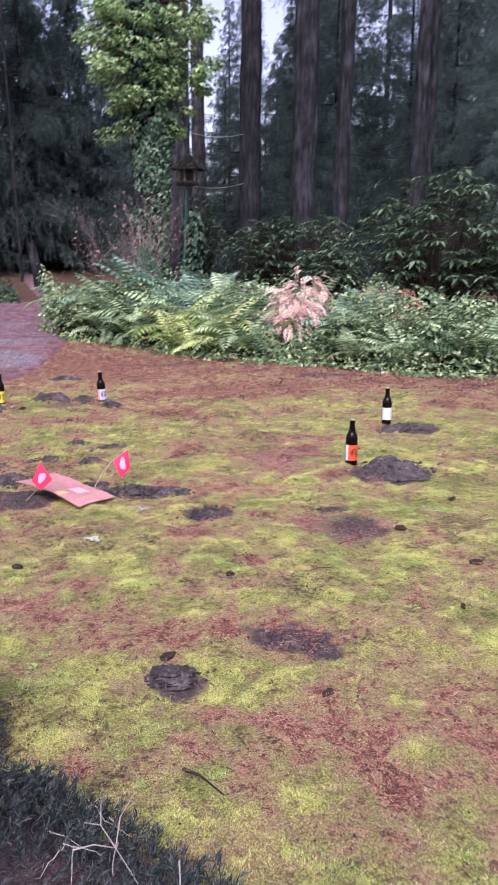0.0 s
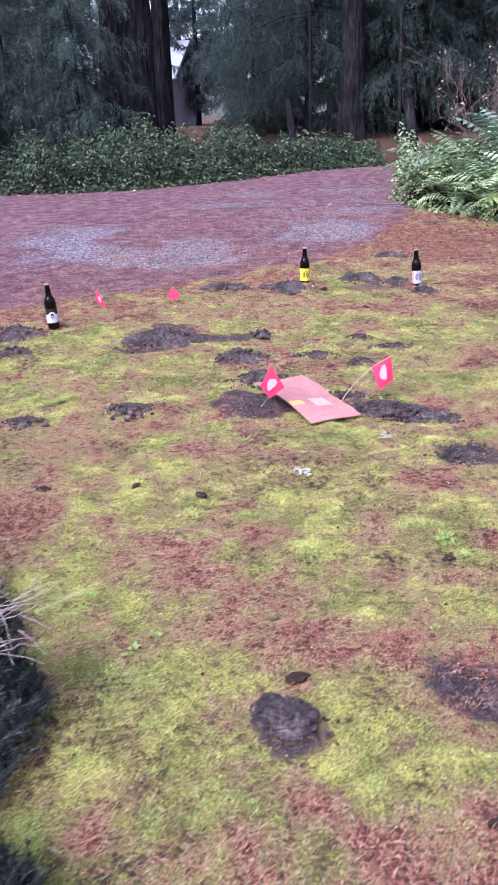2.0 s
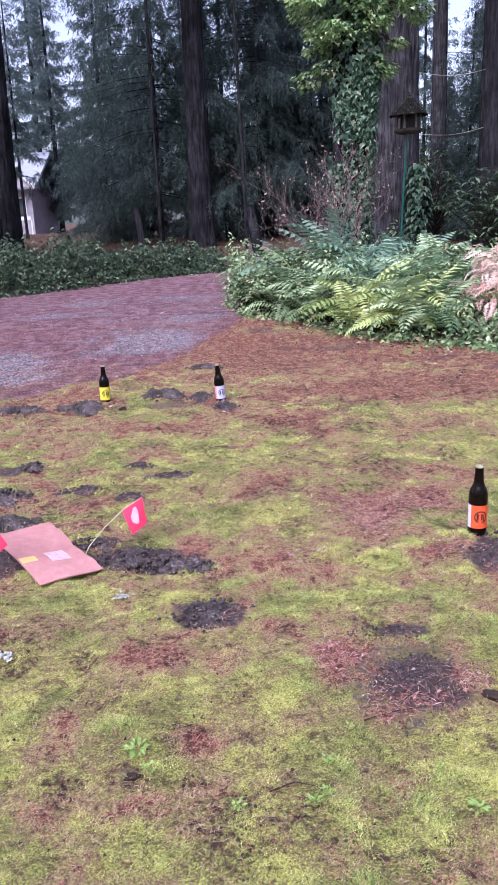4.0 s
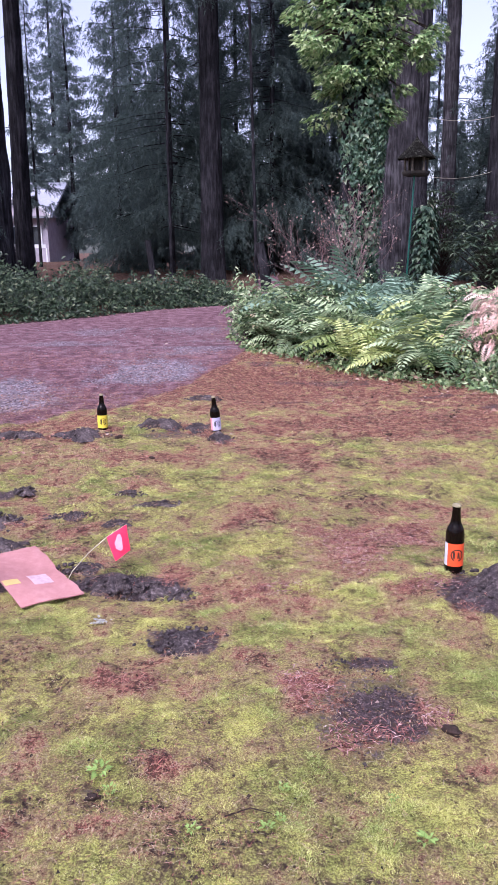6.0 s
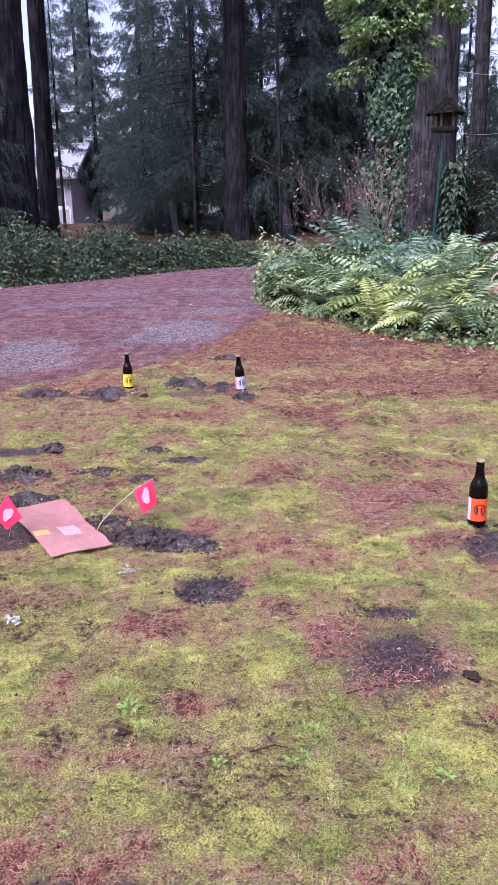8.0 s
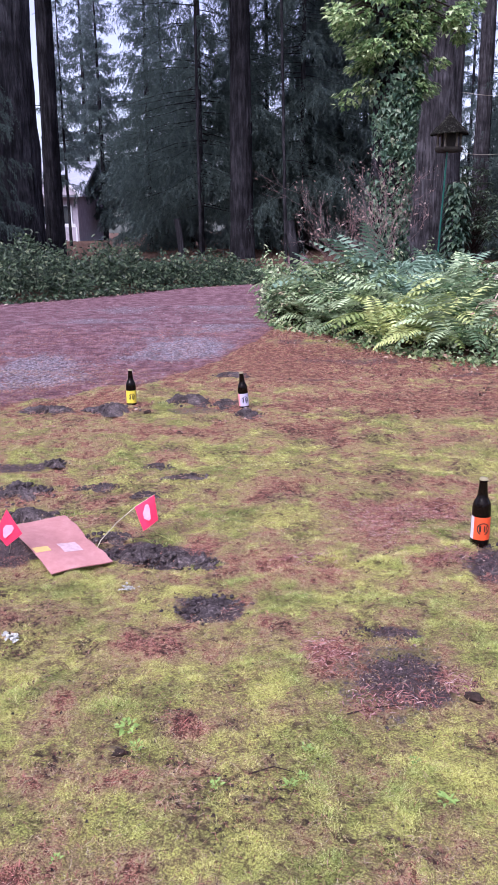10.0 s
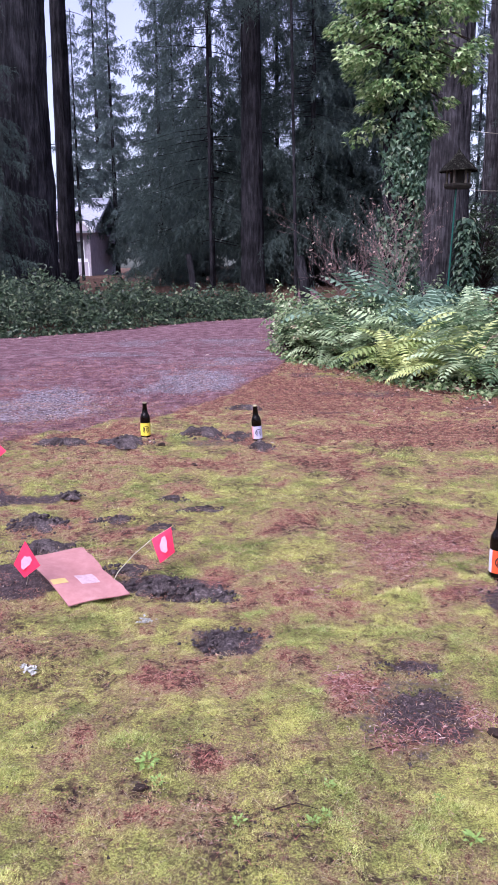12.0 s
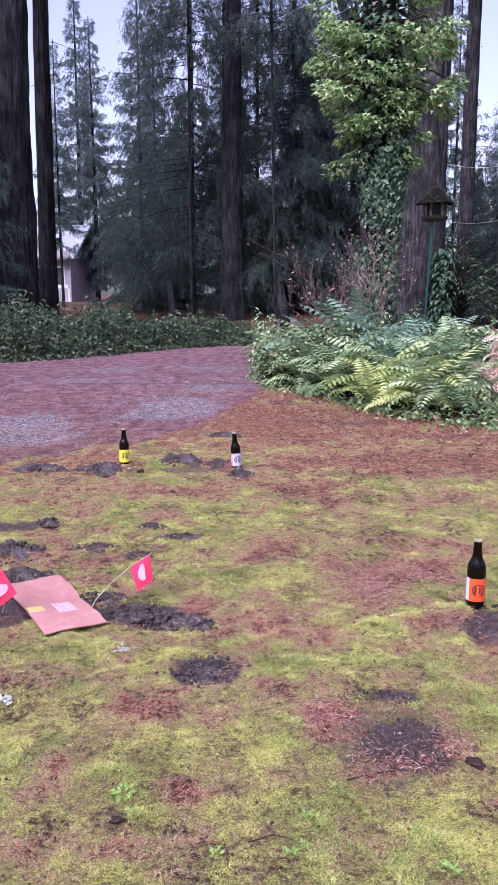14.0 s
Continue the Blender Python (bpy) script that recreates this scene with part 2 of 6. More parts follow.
M_BLADE = blade_material()
M_LITTER = leaf_material("fallen_needles", [(0.0, (0.07, 0.026, 0.026)), (0.4, (0.46, 0.155, 0.125)), (0.8, (0.66, 0.28, 0.22)), (1.0, (0.75, 0.5, 0.4))], 0.8, 0)
M_STRAW = leaf_material("dead_straw", [(0.0, (0.24, 0.12, 0.07)), (0.35, (0.48, 0.27, 0.14)), (0.75, (0.6, 0.42, 0.25)), (1.0, (0.74, 0.62, 0.44))], 0.7, 0)
M_SOIL = grained("dark_soil", [(0.36, (0.02, 0.015, 0.017)), (0.5, (0.058, 0.044, 0.047)), (0.62, (0.15, 0.118, 0.122)), (0.7, (0.5, 0.43, 0.42))], 95, 0.95, 0.9, distance=0.012)
M_CLOD = grained("clay_clod", [(0.36, (0.014, 0.01, 0.011)), (0.5, (0.045, 0.034, 0.038)), (0.66, (0.155, 0.12, 0.127))], 60, 0.9, 0.7, distance=0.008)
M_CONE = grained("fir_cone_scales", [(0.3, (0.012, 0.008, 0.007)), (0.6, (0.042, 0.024, 0.02)), (0.8, (0.11, 0.065, 0.05))], 90, 0.8, 0.8)
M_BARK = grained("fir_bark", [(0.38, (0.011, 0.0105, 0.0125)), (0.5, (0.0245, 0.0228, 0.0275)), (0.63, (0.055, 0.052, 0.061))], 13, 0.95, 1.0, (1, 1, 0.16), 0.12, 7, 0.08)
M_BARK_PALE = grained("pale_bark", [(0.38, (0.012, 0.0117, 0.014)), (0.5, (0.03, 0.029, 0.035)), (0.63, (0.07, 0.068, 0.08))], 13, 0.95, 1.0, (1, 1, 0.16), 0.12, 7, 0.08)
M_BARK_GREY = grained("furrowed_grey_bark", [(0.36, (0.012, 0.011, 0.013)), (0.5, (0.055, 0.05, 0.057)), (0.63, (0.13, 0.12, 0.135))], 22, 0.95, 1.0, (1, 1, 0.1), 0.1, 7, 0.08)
M_PINKLEAF = leaf_material("withered_pink_leaf", [(0.0, (0.2, 0.12, 0.11)), (0.6, (0.42, 0.28, 0.26)), (1.0, (0.62, 0.5, 0.44))], 0.6, 0.2)
M_TWIG = grained("bare_twigs", [(0.3, (0.13, 0.08, 0.085)), (0.6, (0.32, 0.21, 0.215)), (0.8, (0.46, 0.35, 0.34))], 40, 0.85, 0.4)
M_PALETWIG = grained("bleached_twigs", [(0.3, (0.17, 0.13, 0.13)), (0.6, (0.36, 0.3, 0.29)), (0.8, (0.5, 0.44, 0.42))], 60, 0.8, 0.3)
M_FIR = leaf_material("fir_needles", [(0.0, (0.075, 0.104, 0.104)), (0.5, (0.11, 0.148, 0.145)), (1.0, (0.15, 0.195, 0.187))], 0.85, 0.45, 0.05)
# Paler, bluer copy of the fir needles: distance haze mixed into the colour.
M_HAZEFIR = leaf_material("hazed_fir_needles", [(0.0, (0.1, 0.134, 0.142)), (0.5, (0.125, 0.162, 0.17)), (1.0, (0.15, 0.188, 0.194))], 0.85, 0.42, 0.05)
M_HEDGE = leaf_material("ivy_leaves", [(0.0, (0.01, 0.02, 0.013)), (0.5, (0.03, 0.054, 0.03)), (0.85, (0.085, 0.125, 0.07)), (1.0, (0.22, 0.24, 0.15))], 0.45, 0.15, 0.35)
M_BEDLEAF = leaf_material("bed_leaves", [(0.0, (0.03, 0.06, 0.03)), (0.35, (0.11, 0.18, 0.075)), (0.7, (0.34, 0.46, 0.22)), (0.96, (0.7, 0.75, 0.5)), (1.0, (0.55, 0.33, 0.25))], 0.4, 0.2, 0.5)
# Ivy in a lit and a shaded tone, light and shade put into the colours.
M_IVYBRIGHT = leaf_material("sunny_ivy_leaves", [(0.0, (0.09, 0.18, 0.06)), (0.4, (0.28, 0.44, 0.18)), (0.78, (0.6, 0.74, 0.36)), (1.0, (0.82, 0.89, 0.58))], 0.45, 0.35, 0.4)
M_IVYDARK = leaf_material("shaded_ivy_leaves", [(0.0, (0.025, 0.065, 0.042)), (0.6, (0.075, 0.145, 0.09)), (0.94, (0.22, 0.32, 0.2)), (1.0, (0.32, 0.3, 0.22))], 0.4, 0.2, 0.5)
M_RHODO = leaf_material("rhododendron_leaves", [(0.0, (0.04, 0.07, 0.045)), (0.6, (0.1, 0.155, 0.09)), (1.0, (0.22, 0.28, 0.18))], 0.35, 0.15, 0.5)
M_JUNIPER = leaf_material("juniper_shoots", [(0.0, (0.012, 0.015, 0.019)), (0.6, (0.045, 0.054, 0.066)), (0.93, (0.11, 0.125, 0.14)), (1.0, (0.22, 0.2, 0.19))], 0.7, 0.1)
M_WEED = leaf_material("weed_leaves", [(0.0, (0.2, 0.36, 0.08)), (1.0, (0.5, 0.68, 0.2))], 0.5, 0.3)


def fern_material(name, a, b):
    s = Shade(name, 0.5, spec=0.35)
    c = s.ramp(s.math("ADD", s.math("MULTIPLY", s.island(), 0.25), s.math("MULTIPLY", s.each(), 0.75)), [(0.2, a), (0.95, b)])
    s.put("Base Color", c)
    s.thin(0.3, c)
    return s.m


M_FERN = fern_material("green_fern", (0.07, 0.13, 0.06), (0.58, 0.7, 0.42))
M_FERNBLUE = fern_material("bluish_fern", (0.12, 0.2, 0.14), (0.38, 0.52, 0.4))
M_FERNGOLD = fern_material("yellowing_fern", (0.16, 0.23, 0.07), (0.74, 0.78, 0.34))
M_FERNDEAD = fern_material("withered_fern", (0.62, 0.36, 0.32), (0.95, 0.74, 0.68))
M_FERNRUST = fern_material("rusty_fern", (0.26, 0.12, 0.08), (0.45, 0.24, 0.17))
def glass_material():
    s = Shade("dark_brown_glass", 0.04, spec=0.18)
    s.put("Base Color", s.ramp(s.noise(40, 3), [(0.3, (0.0035, 0.002, 0.0018)), (0.7, (0.006, 0.003, 0.0025))]))
    return s.m


M_GLASS = glass_material()
M_CAP = plain("brassy_crown_cap", (0.3, 0.26, 0.16), 0.4)
M_BLACK = plain("black_ink", (0.012, 0.012, 0.012), 0.6)
M_PAPER = plain("white_paper", (0.6, 0.58, 0.66), 0.6, vary=0.05)
M_ORANGE = plain("orange_paper", (0.75, 0.09, 0.025), 0.5, vary=0.05)
M_YELLOW = plain("yellow_paper", (0.72, 0.58, 0.06), 0.5, vary=0.05)
M_LILAC = plain("lilac_paper", (0.5, 0.46, 0.66), 0.5, vary=0.05)
M_ROSE = plain("rose_paper", (0.8, 0.3, 0.33), 0.5, vary=0.05)
M_CARD = grained("pinkish_cardboard", [(0.3, (0.32, 0.14, 0.14)), (0.5, (0.40, 0.185, 0.185)), (0.7, (0.47, 0.24, 0.24))], 25, 0.75, 0.15, distance=0.002)
M_STICKER = plain("pale_sticker", (0.52, 0.36, 0.4), 0.6)
M_FLAG = plain("neon_pink_plastic", (0.9, 0.04, 0.11), 0.4, vary=0.08)
M_PRINT = plain("pale_pink_print", (0.7, 0.36, 0.5), 0.6)
M_WIRE = plain("galvanised_wire", (0.55, 0.5, 0.38), 0.4, 0.5)
M_TAPE = plain("pale_yellow_tape", (0.6, 0.42, 0.16), 0.6, vary=0.05)
M_GREENPOLE = plain("green_painted_steel", (0.02, 0.16, 0.12), 0.4)
M_SHINGLE = grained("mossy_shingle", [(0.35, (0.008, 0.007, 0.0065)), (0.52, (0.022, 0.02, 0.017)), (0.66, (0.15, 0.15, 0.12))], 35, 0.95, 0.7, spec=0.05)
M_FEEDERWOOD = grained("weathered_wood", [(0.3, (0.06, 0.05, 0.04)), (0.6, (0.17, 0.145, 0.115)), (0.8, (0.27, 0.24, 0.2))], 30, 0.85, 0.5)
M_FEEDERDARK = plain("dark_feeder_wall", (0.035, 0.028, 0.022), 0.8)
M_SIDING = plain("pinkish_siding", (0.36, 0.32, 0.38), 0.7, scale=3)
M_ROOF = grained("grey_roofing", [(0.3, (0.22, 0.23, 0.29)), (0.7, (0.36, 0.37, 0.45))], 6, 0.8, 0.3)
M_WHITE = plain("white_trim", (0.62, 0.62, 0.66), 0.5, vary=0.04)
M_PANE = plain("dark_window_glass", (0.03, 0.035, 0.045), 0.05, vary=0.02, spec=0.6)
M_SCRAP = plain("white_lichen", (0.5, 0.5, 0.47), 0.8, vary=0.15, scale=200)


# ---- the ground ----
BED_X = [-0.4, -0.05, 0.2, 0.8, 1.2, 2.06, 3.24, 4.03, 6.0, 9.0, 14.0]
BED_Y = [14.0, 10.6, 9.45, 9.0, 7.9, 7.2, 5.9, 5.4, 4.6, 3.8, 3.0]
ROAD_X = [-30, -8, -5, -2.76, -2.16, -1.53, -0.86, -0.35, 0.1, 0.5]
ROAD_Y = [-6, 1.5, 3.2, 4.4, 5.05, 5.55, 6.0, 7.2, 9.0, 11.0]
HEDGE_X = [-30, -10, -6.0, -4.2, -2.6, -1.75, -0.25]
HEDGE_Y = [7.0, 10.5, 11.9, 12.1, 13.45, 14.6, 15.4]


def bed_depth(x, y):
    return y - np.interp(x, BED_X, BED_Y)


def hedge_depth(x, y):
    return y - np.interp(x, HEDGE_X, HEDGE_Y)


def ground_z(x, y):
    x, y = np.asarray(x, float), np.asarray(y, float)
    z = 0.028 * np.clip(y - 7, 0, 28)
    near = smooth(9, 5, np.abs(y - 2)) * smooth(7, 4, np.abs(x))
    z = z + near * (-0.01 + 0.02 * fbm(x, y, 1.3, 3, 3) + 0.03 * np.exp(-((x - 1.2) ** 2 + (y - 2.55) ** 2) / 0.2))
    return z


# Cushions of bright moss, red-brown needle patches and pale straw: x, y, half width, half depth.
MOSS_NEAR = [(0.35, 1.54, 0.11, 0.17), (0.58, 1.38, 0.11, 0.08), (0.99, 1.78, 0.07, 0.11), (0.1, 1.48, 0.1, 0.13), (0.63, 1.09, 0.13, 0.07), (0.27, 1.19, 0.08, 0.1), (0.82, 1.27, 0.08, 0.11),
             (0.44, 0.97, 0.13, 0.27), (0.83, 0.96, 0.18, 0.36), (0.2, 1.41, 0.17, 0.2), (-0.76, 0.49, 0.12, 0.16), (-0.06, 0.47, 0.12, 0.06), (-0.56, 0.05, 0.08, 0.08), (-0.18, -0.01, 0.08, 0.08),
             (-0.78, 0.33, 0.1, 0.14), (-0.05, 1.32, 0.15, 0.16), (0.02, 1.07, 0.1, 0.1), (-0.35, 1.47, 0.14, 0.14), (-0.45, 1.76, 0.15, 0.2), (-0.67, 1.75, 0.18, 0.14)]
MOSS_FAR = [(0.66, 2.11, 0.24, 0.08), (0.95, 2.0, 0.15, 0.12), (-0.49, 2.13, 0.12, 0.12), (0.18, 4.34, 0.21, 0.29), (1.45, 3.77, 0.25, 0.28), (-0.39, 4.86, 0.32, 0.2), (-0.69, 5.7, 0.4, 0.14), (0.54, 2.87, 0.23, 0.14),
            (0.26, 2.93, 0.13, 0.15), (0.94, 4.23, 0.18, 0.16), (-0.1, 2.04, 0.08, 0.08), (1.54, 1.95, 0.25, 0.44), (2.47, 3.29, 0.25, 0.5), (0.38, 3.75, 0.2, 0.2), (1.75, 4.87, 0.4, 0.3), (1.3, 4.6, 0.25, 0.2), (0.53, 5.98, 0.25, 0.2), (1.7, 2.9, 0.3, 0.2)]
NEEDLES_NEAR = [(-0.04, 1.81, 0.1, 0.09), (0.48, 1.67, 0.035, 0.13), (0.65, 1.45, 0.1, 0.04), (0.86, 1.62, 0.06, 0.1), (0.13, 1.36, 0.06, 0.04), (0.0, 1.14, 0.07, 0.03), (-0.86, 1.2, 0.18, 0.14), (0.33, 0.03, 0.09, 0.15),
                (-0.18, 0.09, 0.06, 0.09), (-0.16, 0.81, 0.08, 0.07), (-0.34, 0.78, 0.11, 0.09), (-1.43, 1.45, 0.21, 0.3), (-0.97, 1.96, 0.08, 0.09), (-0.61, 1.31, 0.15, 0.08), (-0.2, 0.24, 0.1, 0.09), (-0.61, 0.85, 0.09, 0.1), (-0.73, 0.2, 0.06, 0.07), (0.12, 0.64, 0.06, 0.06), (-0.04, 0.63, 0.08, 0.03), (0.58, 1.74, 0.07, 0.08)]
NEEDLES_FAR = [(0.9, 3.02, 0.3, 0.24), (0.77, 2.7, 0.14, 0.15), (0.25, 3.31, 0.17, 0.13), (0.34, 2.49, 0.09, 0.12), (0.55, 2.34, 0.11, 0.07), (0.54, 4.5, 0.26, 0.22), (0.98, 5.4, 0.75, 0.35), (0.3, 6.72, 0.5, 0.5), (0.94, 2.38, 0.1, 0.07), (-0.24, 4.5, 0.23, 0.12), (1.1, 3.1, 0.12, 0.1), (1.6, 5.4, 0.4, 0.3)]
STRAW = [(0.37, 0.29, 0.19, 0.17), (-0.47, 0.19, 0.15, 0.12), (-0.39, -0.17, 0.13, 0.1), (-0.09, -0.26, 0.15, 0.1), (-0.49, 0.83, 0.13, 0.12), (-0.35, 0.36, 0.08, 0.07), (-1.49, 2.0, 0.29, 0.35), (-0.11, 0.21, 0.09, 0.1), (-0.55, 1.0, 0.13, 0.08),
         (-0.24, 1.39, 0.12, 0.16), (-0.17, 1.14, 0.1, 0.08), (0.17, 1.82, 0.11, 0.1), (0.42, 1.86, 0.07, 0.07), (-0.92, 4.59, 0.46, 0.25), (0.8, 3.44, 0.18, 0.14), (1.37, 4.3, 0.3, 0.16), (-0.09, 1.7, 0.1, 0.1), (0.45, 0.0, 0.28, 0.25), (0.1, -0.1, 0.15, 0.15)]
# Bare earth: x, y, half width, half depth, weight.
BARE = [(0.69, 1.66, 0.2, 0.22, 0.46), (0.72, 1.86, 0.12, 0.05, 0.7), (0.76, 1.6, 0.12, 0.12, 0.7), (0.03, 0.67, 0.14, 0.1, 0.82), (0.1, 0.57, 0.07, 0.07, 0.75), (-0.2, 2.5, 0.27, 0.14, 1), (-0.74, 2.5, 0.2, 0.16, 1), (-1.2, 3.7, 0.28, 0.1, 0.8),
        (-1.5, 3.65, 0.24, 0.3, 0.9), (-0.8, 2.93, 0.12, 0.12, 0.9), (0.12, 2.04, 0.13, 0.1, 1), (1.32, 2.40, 0.28, 0.18, 1), (2.1, 3.5, 0.22, 0.14, 1), (-0.28, 5.1, 0.25, 0.12, 0.5), (-0.04, 1.25, 0.04, 0.02, 0.5), (-0.41, 0.53, 0.1, 0.08, 0.7)]
BARE_FAR = [(1.0, 7.3, 0.5, 0.2, 0.5), (2.6, 6.0, 0.35, 0.2, 0.55), (0.5, 8.4, 0.3, 0.25, 0.5), (1.9, 6.6, 0.25, 0.12, 0.5), (0.7, 6.4, 0.3, 0.08, 0.45)]


def tone_at(x, y):
    t = 0.57 + 0.32 * fbm(x, y, 0.7, 11, 4) + 0.6 * fbm(x, y, 0.26, 21, 3) + 0.7 * fbm(x, y, 0.08, 22, 2)
    t = np.where(t < 0.45, 0.45 - (0.45 - t) * 0.6, t)
    wobble = 1 + 0.9 * fbm(x, y, 0.16, 5, 3)
    for rows, goal, share in ((MOSS_NEAR, 1.0, 0.5), (MOSS_FAR, 0.95, 0.58), (STRAW, 0.29, 0.85), (NEEDLES_NEAR, 0.0, 0.85), (NEEDLES_FAR, 0.0, 0.95)):
        for px, py, rx, ry in rows:
            k = np.flatnonzero((np.abs(x - px) < 2.6 * rx) & (np.abs(y - py) < 2.6 * ry))
            near = np.exp(-(((x[k] - px) / rx) ** 2 + ((y[k] - py) / ry) ** 2) * 0.8 * np.maximum(wobble[k], 0.15))
            t[k] += share * near * (goal - t[k])
    t = t + 0.4 * fbm(x, y, 0.11, 23, 3)
    edge = np.minimum(-bed_depth(x, y), (np.interp(x, ROAD_X, ROAD_Y) - y) * 2.4 + np.where(x > 0.4, 9, 0))
    t = t - 0.33 * smooth(3.2, 0.7, edge + 2.0 * fbm(x, y, 0.9, 8, 4))
    t = t - 0.13 * smooth(3.2, 5.2, y)
    t = t - 0.28 * smooth(4.6, 6.4, y + 1.8 * fbm(x, y, 0.9, 13, 4)) * smooth(-0.3, 0.4, x)
    return np.clip(t, 0, 1)


# Small heaps of dark bits and leaves: x, y, radius.
HEAPS = [(-0.42, 1.53, 0.045), (-0.17, 1.18, 0.05), (-0.04, 1.22, 0.05), (0.12, 1.22, 0.035), (0.17, 1.05, 0.055), (0.38, 1.12, 0.05), (0.27, 0.99, 0.04), (-0.51, 1.88, 0.04), (-0.05, 1.87, 0.06), (-0.23, 1.76, 0.05),
         (0.38, 1.91, 0.05), (0.08, 1.40, 0.06), (0.26, 1.37, 0.03), (0.45, 1.04, 0.03), (0.63, 1.27, 0.035), (-0.15, 3.49, 0.09), (0.03, 3.97, 0.12), (0.93, 3.57, 0.14), (0.43, 4.5, 0.13), (0.92, 4.35, 0.12),
         (0.95, 2.95, 0.1), (1.08, 3.0, 0.07), (0.75, 2.5, 0.05), (-0.3, 4.1, 0.1), (0.3, 3.2, 0.06), (-0.45, 1.9, 0.05), (0.62, 1.95, 0.05), (0.2, 2.35, 0.04), (0.9, 1.3, 0.05), (-0.6, 1.2, 0.05), (-0.62, 0.5, 0.035), (0.25, 0.62, 0.05)]


def debris_at(x, y):
    d = smooth(0.2, 0.36, fbm(x, y, 0.22, 111, 4)) * 0.75 * smooth(7, 5.5, y)
    ragged = 0.9 * fbm(x, y, 0.06, 113, 3)
    for px, py, r in HEAPS:
        k = np.flatnonzero((np.abs(x - px) < 2 * r) & (np.abs(y - py) < 2 * r))
        d[k] = np.maximum(d[k], smooth(1.4, 0.5, np.hypot(x[k] - px, y[k] - py) / r + ragged[k]))
    return d


def juniper_depth(x, y):
    rim = np.interp(y, [-0.9, -0.32, -0.1, 0.07, 0.15, 0.26, 0.44, 0.63, 0.89, 1.2], [-0.42, -0.52, -0.65, -0.8, -0.95, -0.95, -0.92, -1.02, -1.22, -1.6])
    back = 0.9 - np.hypot(np.minimum(x + 1.35, 0), np.minimum(y - 0.1, 0)) + 0.15 * fbm(x, y, 0.5, 73, 2)
    return np.minimum(np.minimum(rim - x, 0.6), np.minimum(back, 1.35 - y)) + 0.1 * fbm(x, y, 0.22, 71, 3)


def soil_at(x, y):
    s = 0.9 * smooth(0.02, 0.1, juniper_depth(x, y))
    ragged = 0.75 * fbm(x, y, 0.2, 31, 4)
    for px, py, rx, ry, w in BARE + BARE_FAR:
        k = np.flatnonzero((np.abs(x - px) < 2 * rx) & (np.abs(y - py) < 2 * ry))
        s[k] = np.maximum(s[k], w * smooth(1.35, 0.6, np.hypot((x[k] - px) / rx, (y[k] - py) / ry) + ragged[k]))
    return s


def road_at(x, y):
    d = y - np.interp(x, ROAD_X, ROAD_Y)
    return smooth(-0.25, 0.25, d + 0.25 * fbm(x, y, 0.6, 41, 3)) * smooth(0.55, 0.25, x - np.interp(y, [10, 12, 16], [0, 0.4, 0.8])) * smooth(40, 30, y)


def gravel_at(x, y):
    w = 0.5 * fbm(x, y, 0.9, 53, 4)
    g = 1.0 * smooth(1.5, 0.4, np.hypot((x + 0.95) / 0.72, (y - 8.1) / 0.95) + w)
    g = np.maximum(g, 0.9 * smooth(1.6, 0.3, np.hypot((x + 2.7 + 0.5 * (y - 7)) / 1.35, (y - 7.2) / 1.5) + w))
    g = np.maximum(g, 0.5 * smooth(1.2, 0.6, np.hypot((x + 1.5) / 1.8, (y - 11.3) / 0.5)))
    g = np.maximum(g, 0.56 * smooth(0.22, 0.5, fbm(x * 0.22 + 0.1 * y, y * 2.4, 1.0, 57, 4)) * smooth(7, 8.5, y))
    return g * smooth(-0.6, 0.35, 0.1 + fbm(x, y, 0.5, 51, 4)) * road_at(x, y)


def axis(dense, step, grow, low, high):
    a, b = dense
    mid = list(np.arange(a, b + 1e-6, step))
    d = step
    while mid[-1] < high:
        d *= grow
        mid.append(mid[-1] + d)
    while mid[0] > low:
        step *= grow
        mid.insert(0, mid[0] - step)
    return np.array(mid)


def build_ground():
    xs, ys = axis((-2.2, 2.3), 0.025, 1.13, -900, 900), axis((-0.4, 5.4), 0.025, 1.06, -900, 1500)
    x, y = np.meshgrid(xs, ys)
    x, y = x.ravel(), y.ravel()
    near = smooth(9, 6, np.abs(y - 2))
    soil = soil_at(x, y)
    z = ground_z(x, y) + near * (0.02 * fbm(x, y, 0.4, 60, 2) + 0.022 * fbm(x, y, 0.15, 61, 3) + 0.01 * fbm(x, y, 0.06, 63, 2) + 0.02 * soil * fbm(x, y, 0.08, 65, 3))
    wood = np.maximum(smooth(0.0, 0.4, bed_depth(x, y)) * (x > np.interp(y, [9, 10.5, 12, 16], [0.0, 0.2, 0.6, 0.9])), smooth(0.0, 0.4, hedge_depth(x, y)) * (x < 0.3))
    wood = np.maximum(wood, np.maximum(smooth(24, 27, y), np.maximum(smooth(-5, -9, y), smooth(7, 9, np.abs(x - 0.0)) * (x > 0))))
    n = len(xs)
    i, j = np.meshgrid(np.arange(len(ys) - 1), np.arange(n - 1), indexing="ij")
    k = (i * n + j).ravel()
    me = mesh("ground", np.stack([x, y, z], -1), np.stack([k, k + 1, k + n + 1, k + n], -1), M_GROUND,
              {"tone": tone_at(x, y), "soil": soil, "road": road_at(x, y), "gravel": gravel_at(x, y), "wood": wood, "debris": debris_at(x, y)}, True)
    tagged(new("ground", me), "mossy patchy lawn running into a reddish gravel drive", "ground", kind="structure")


build_ground()


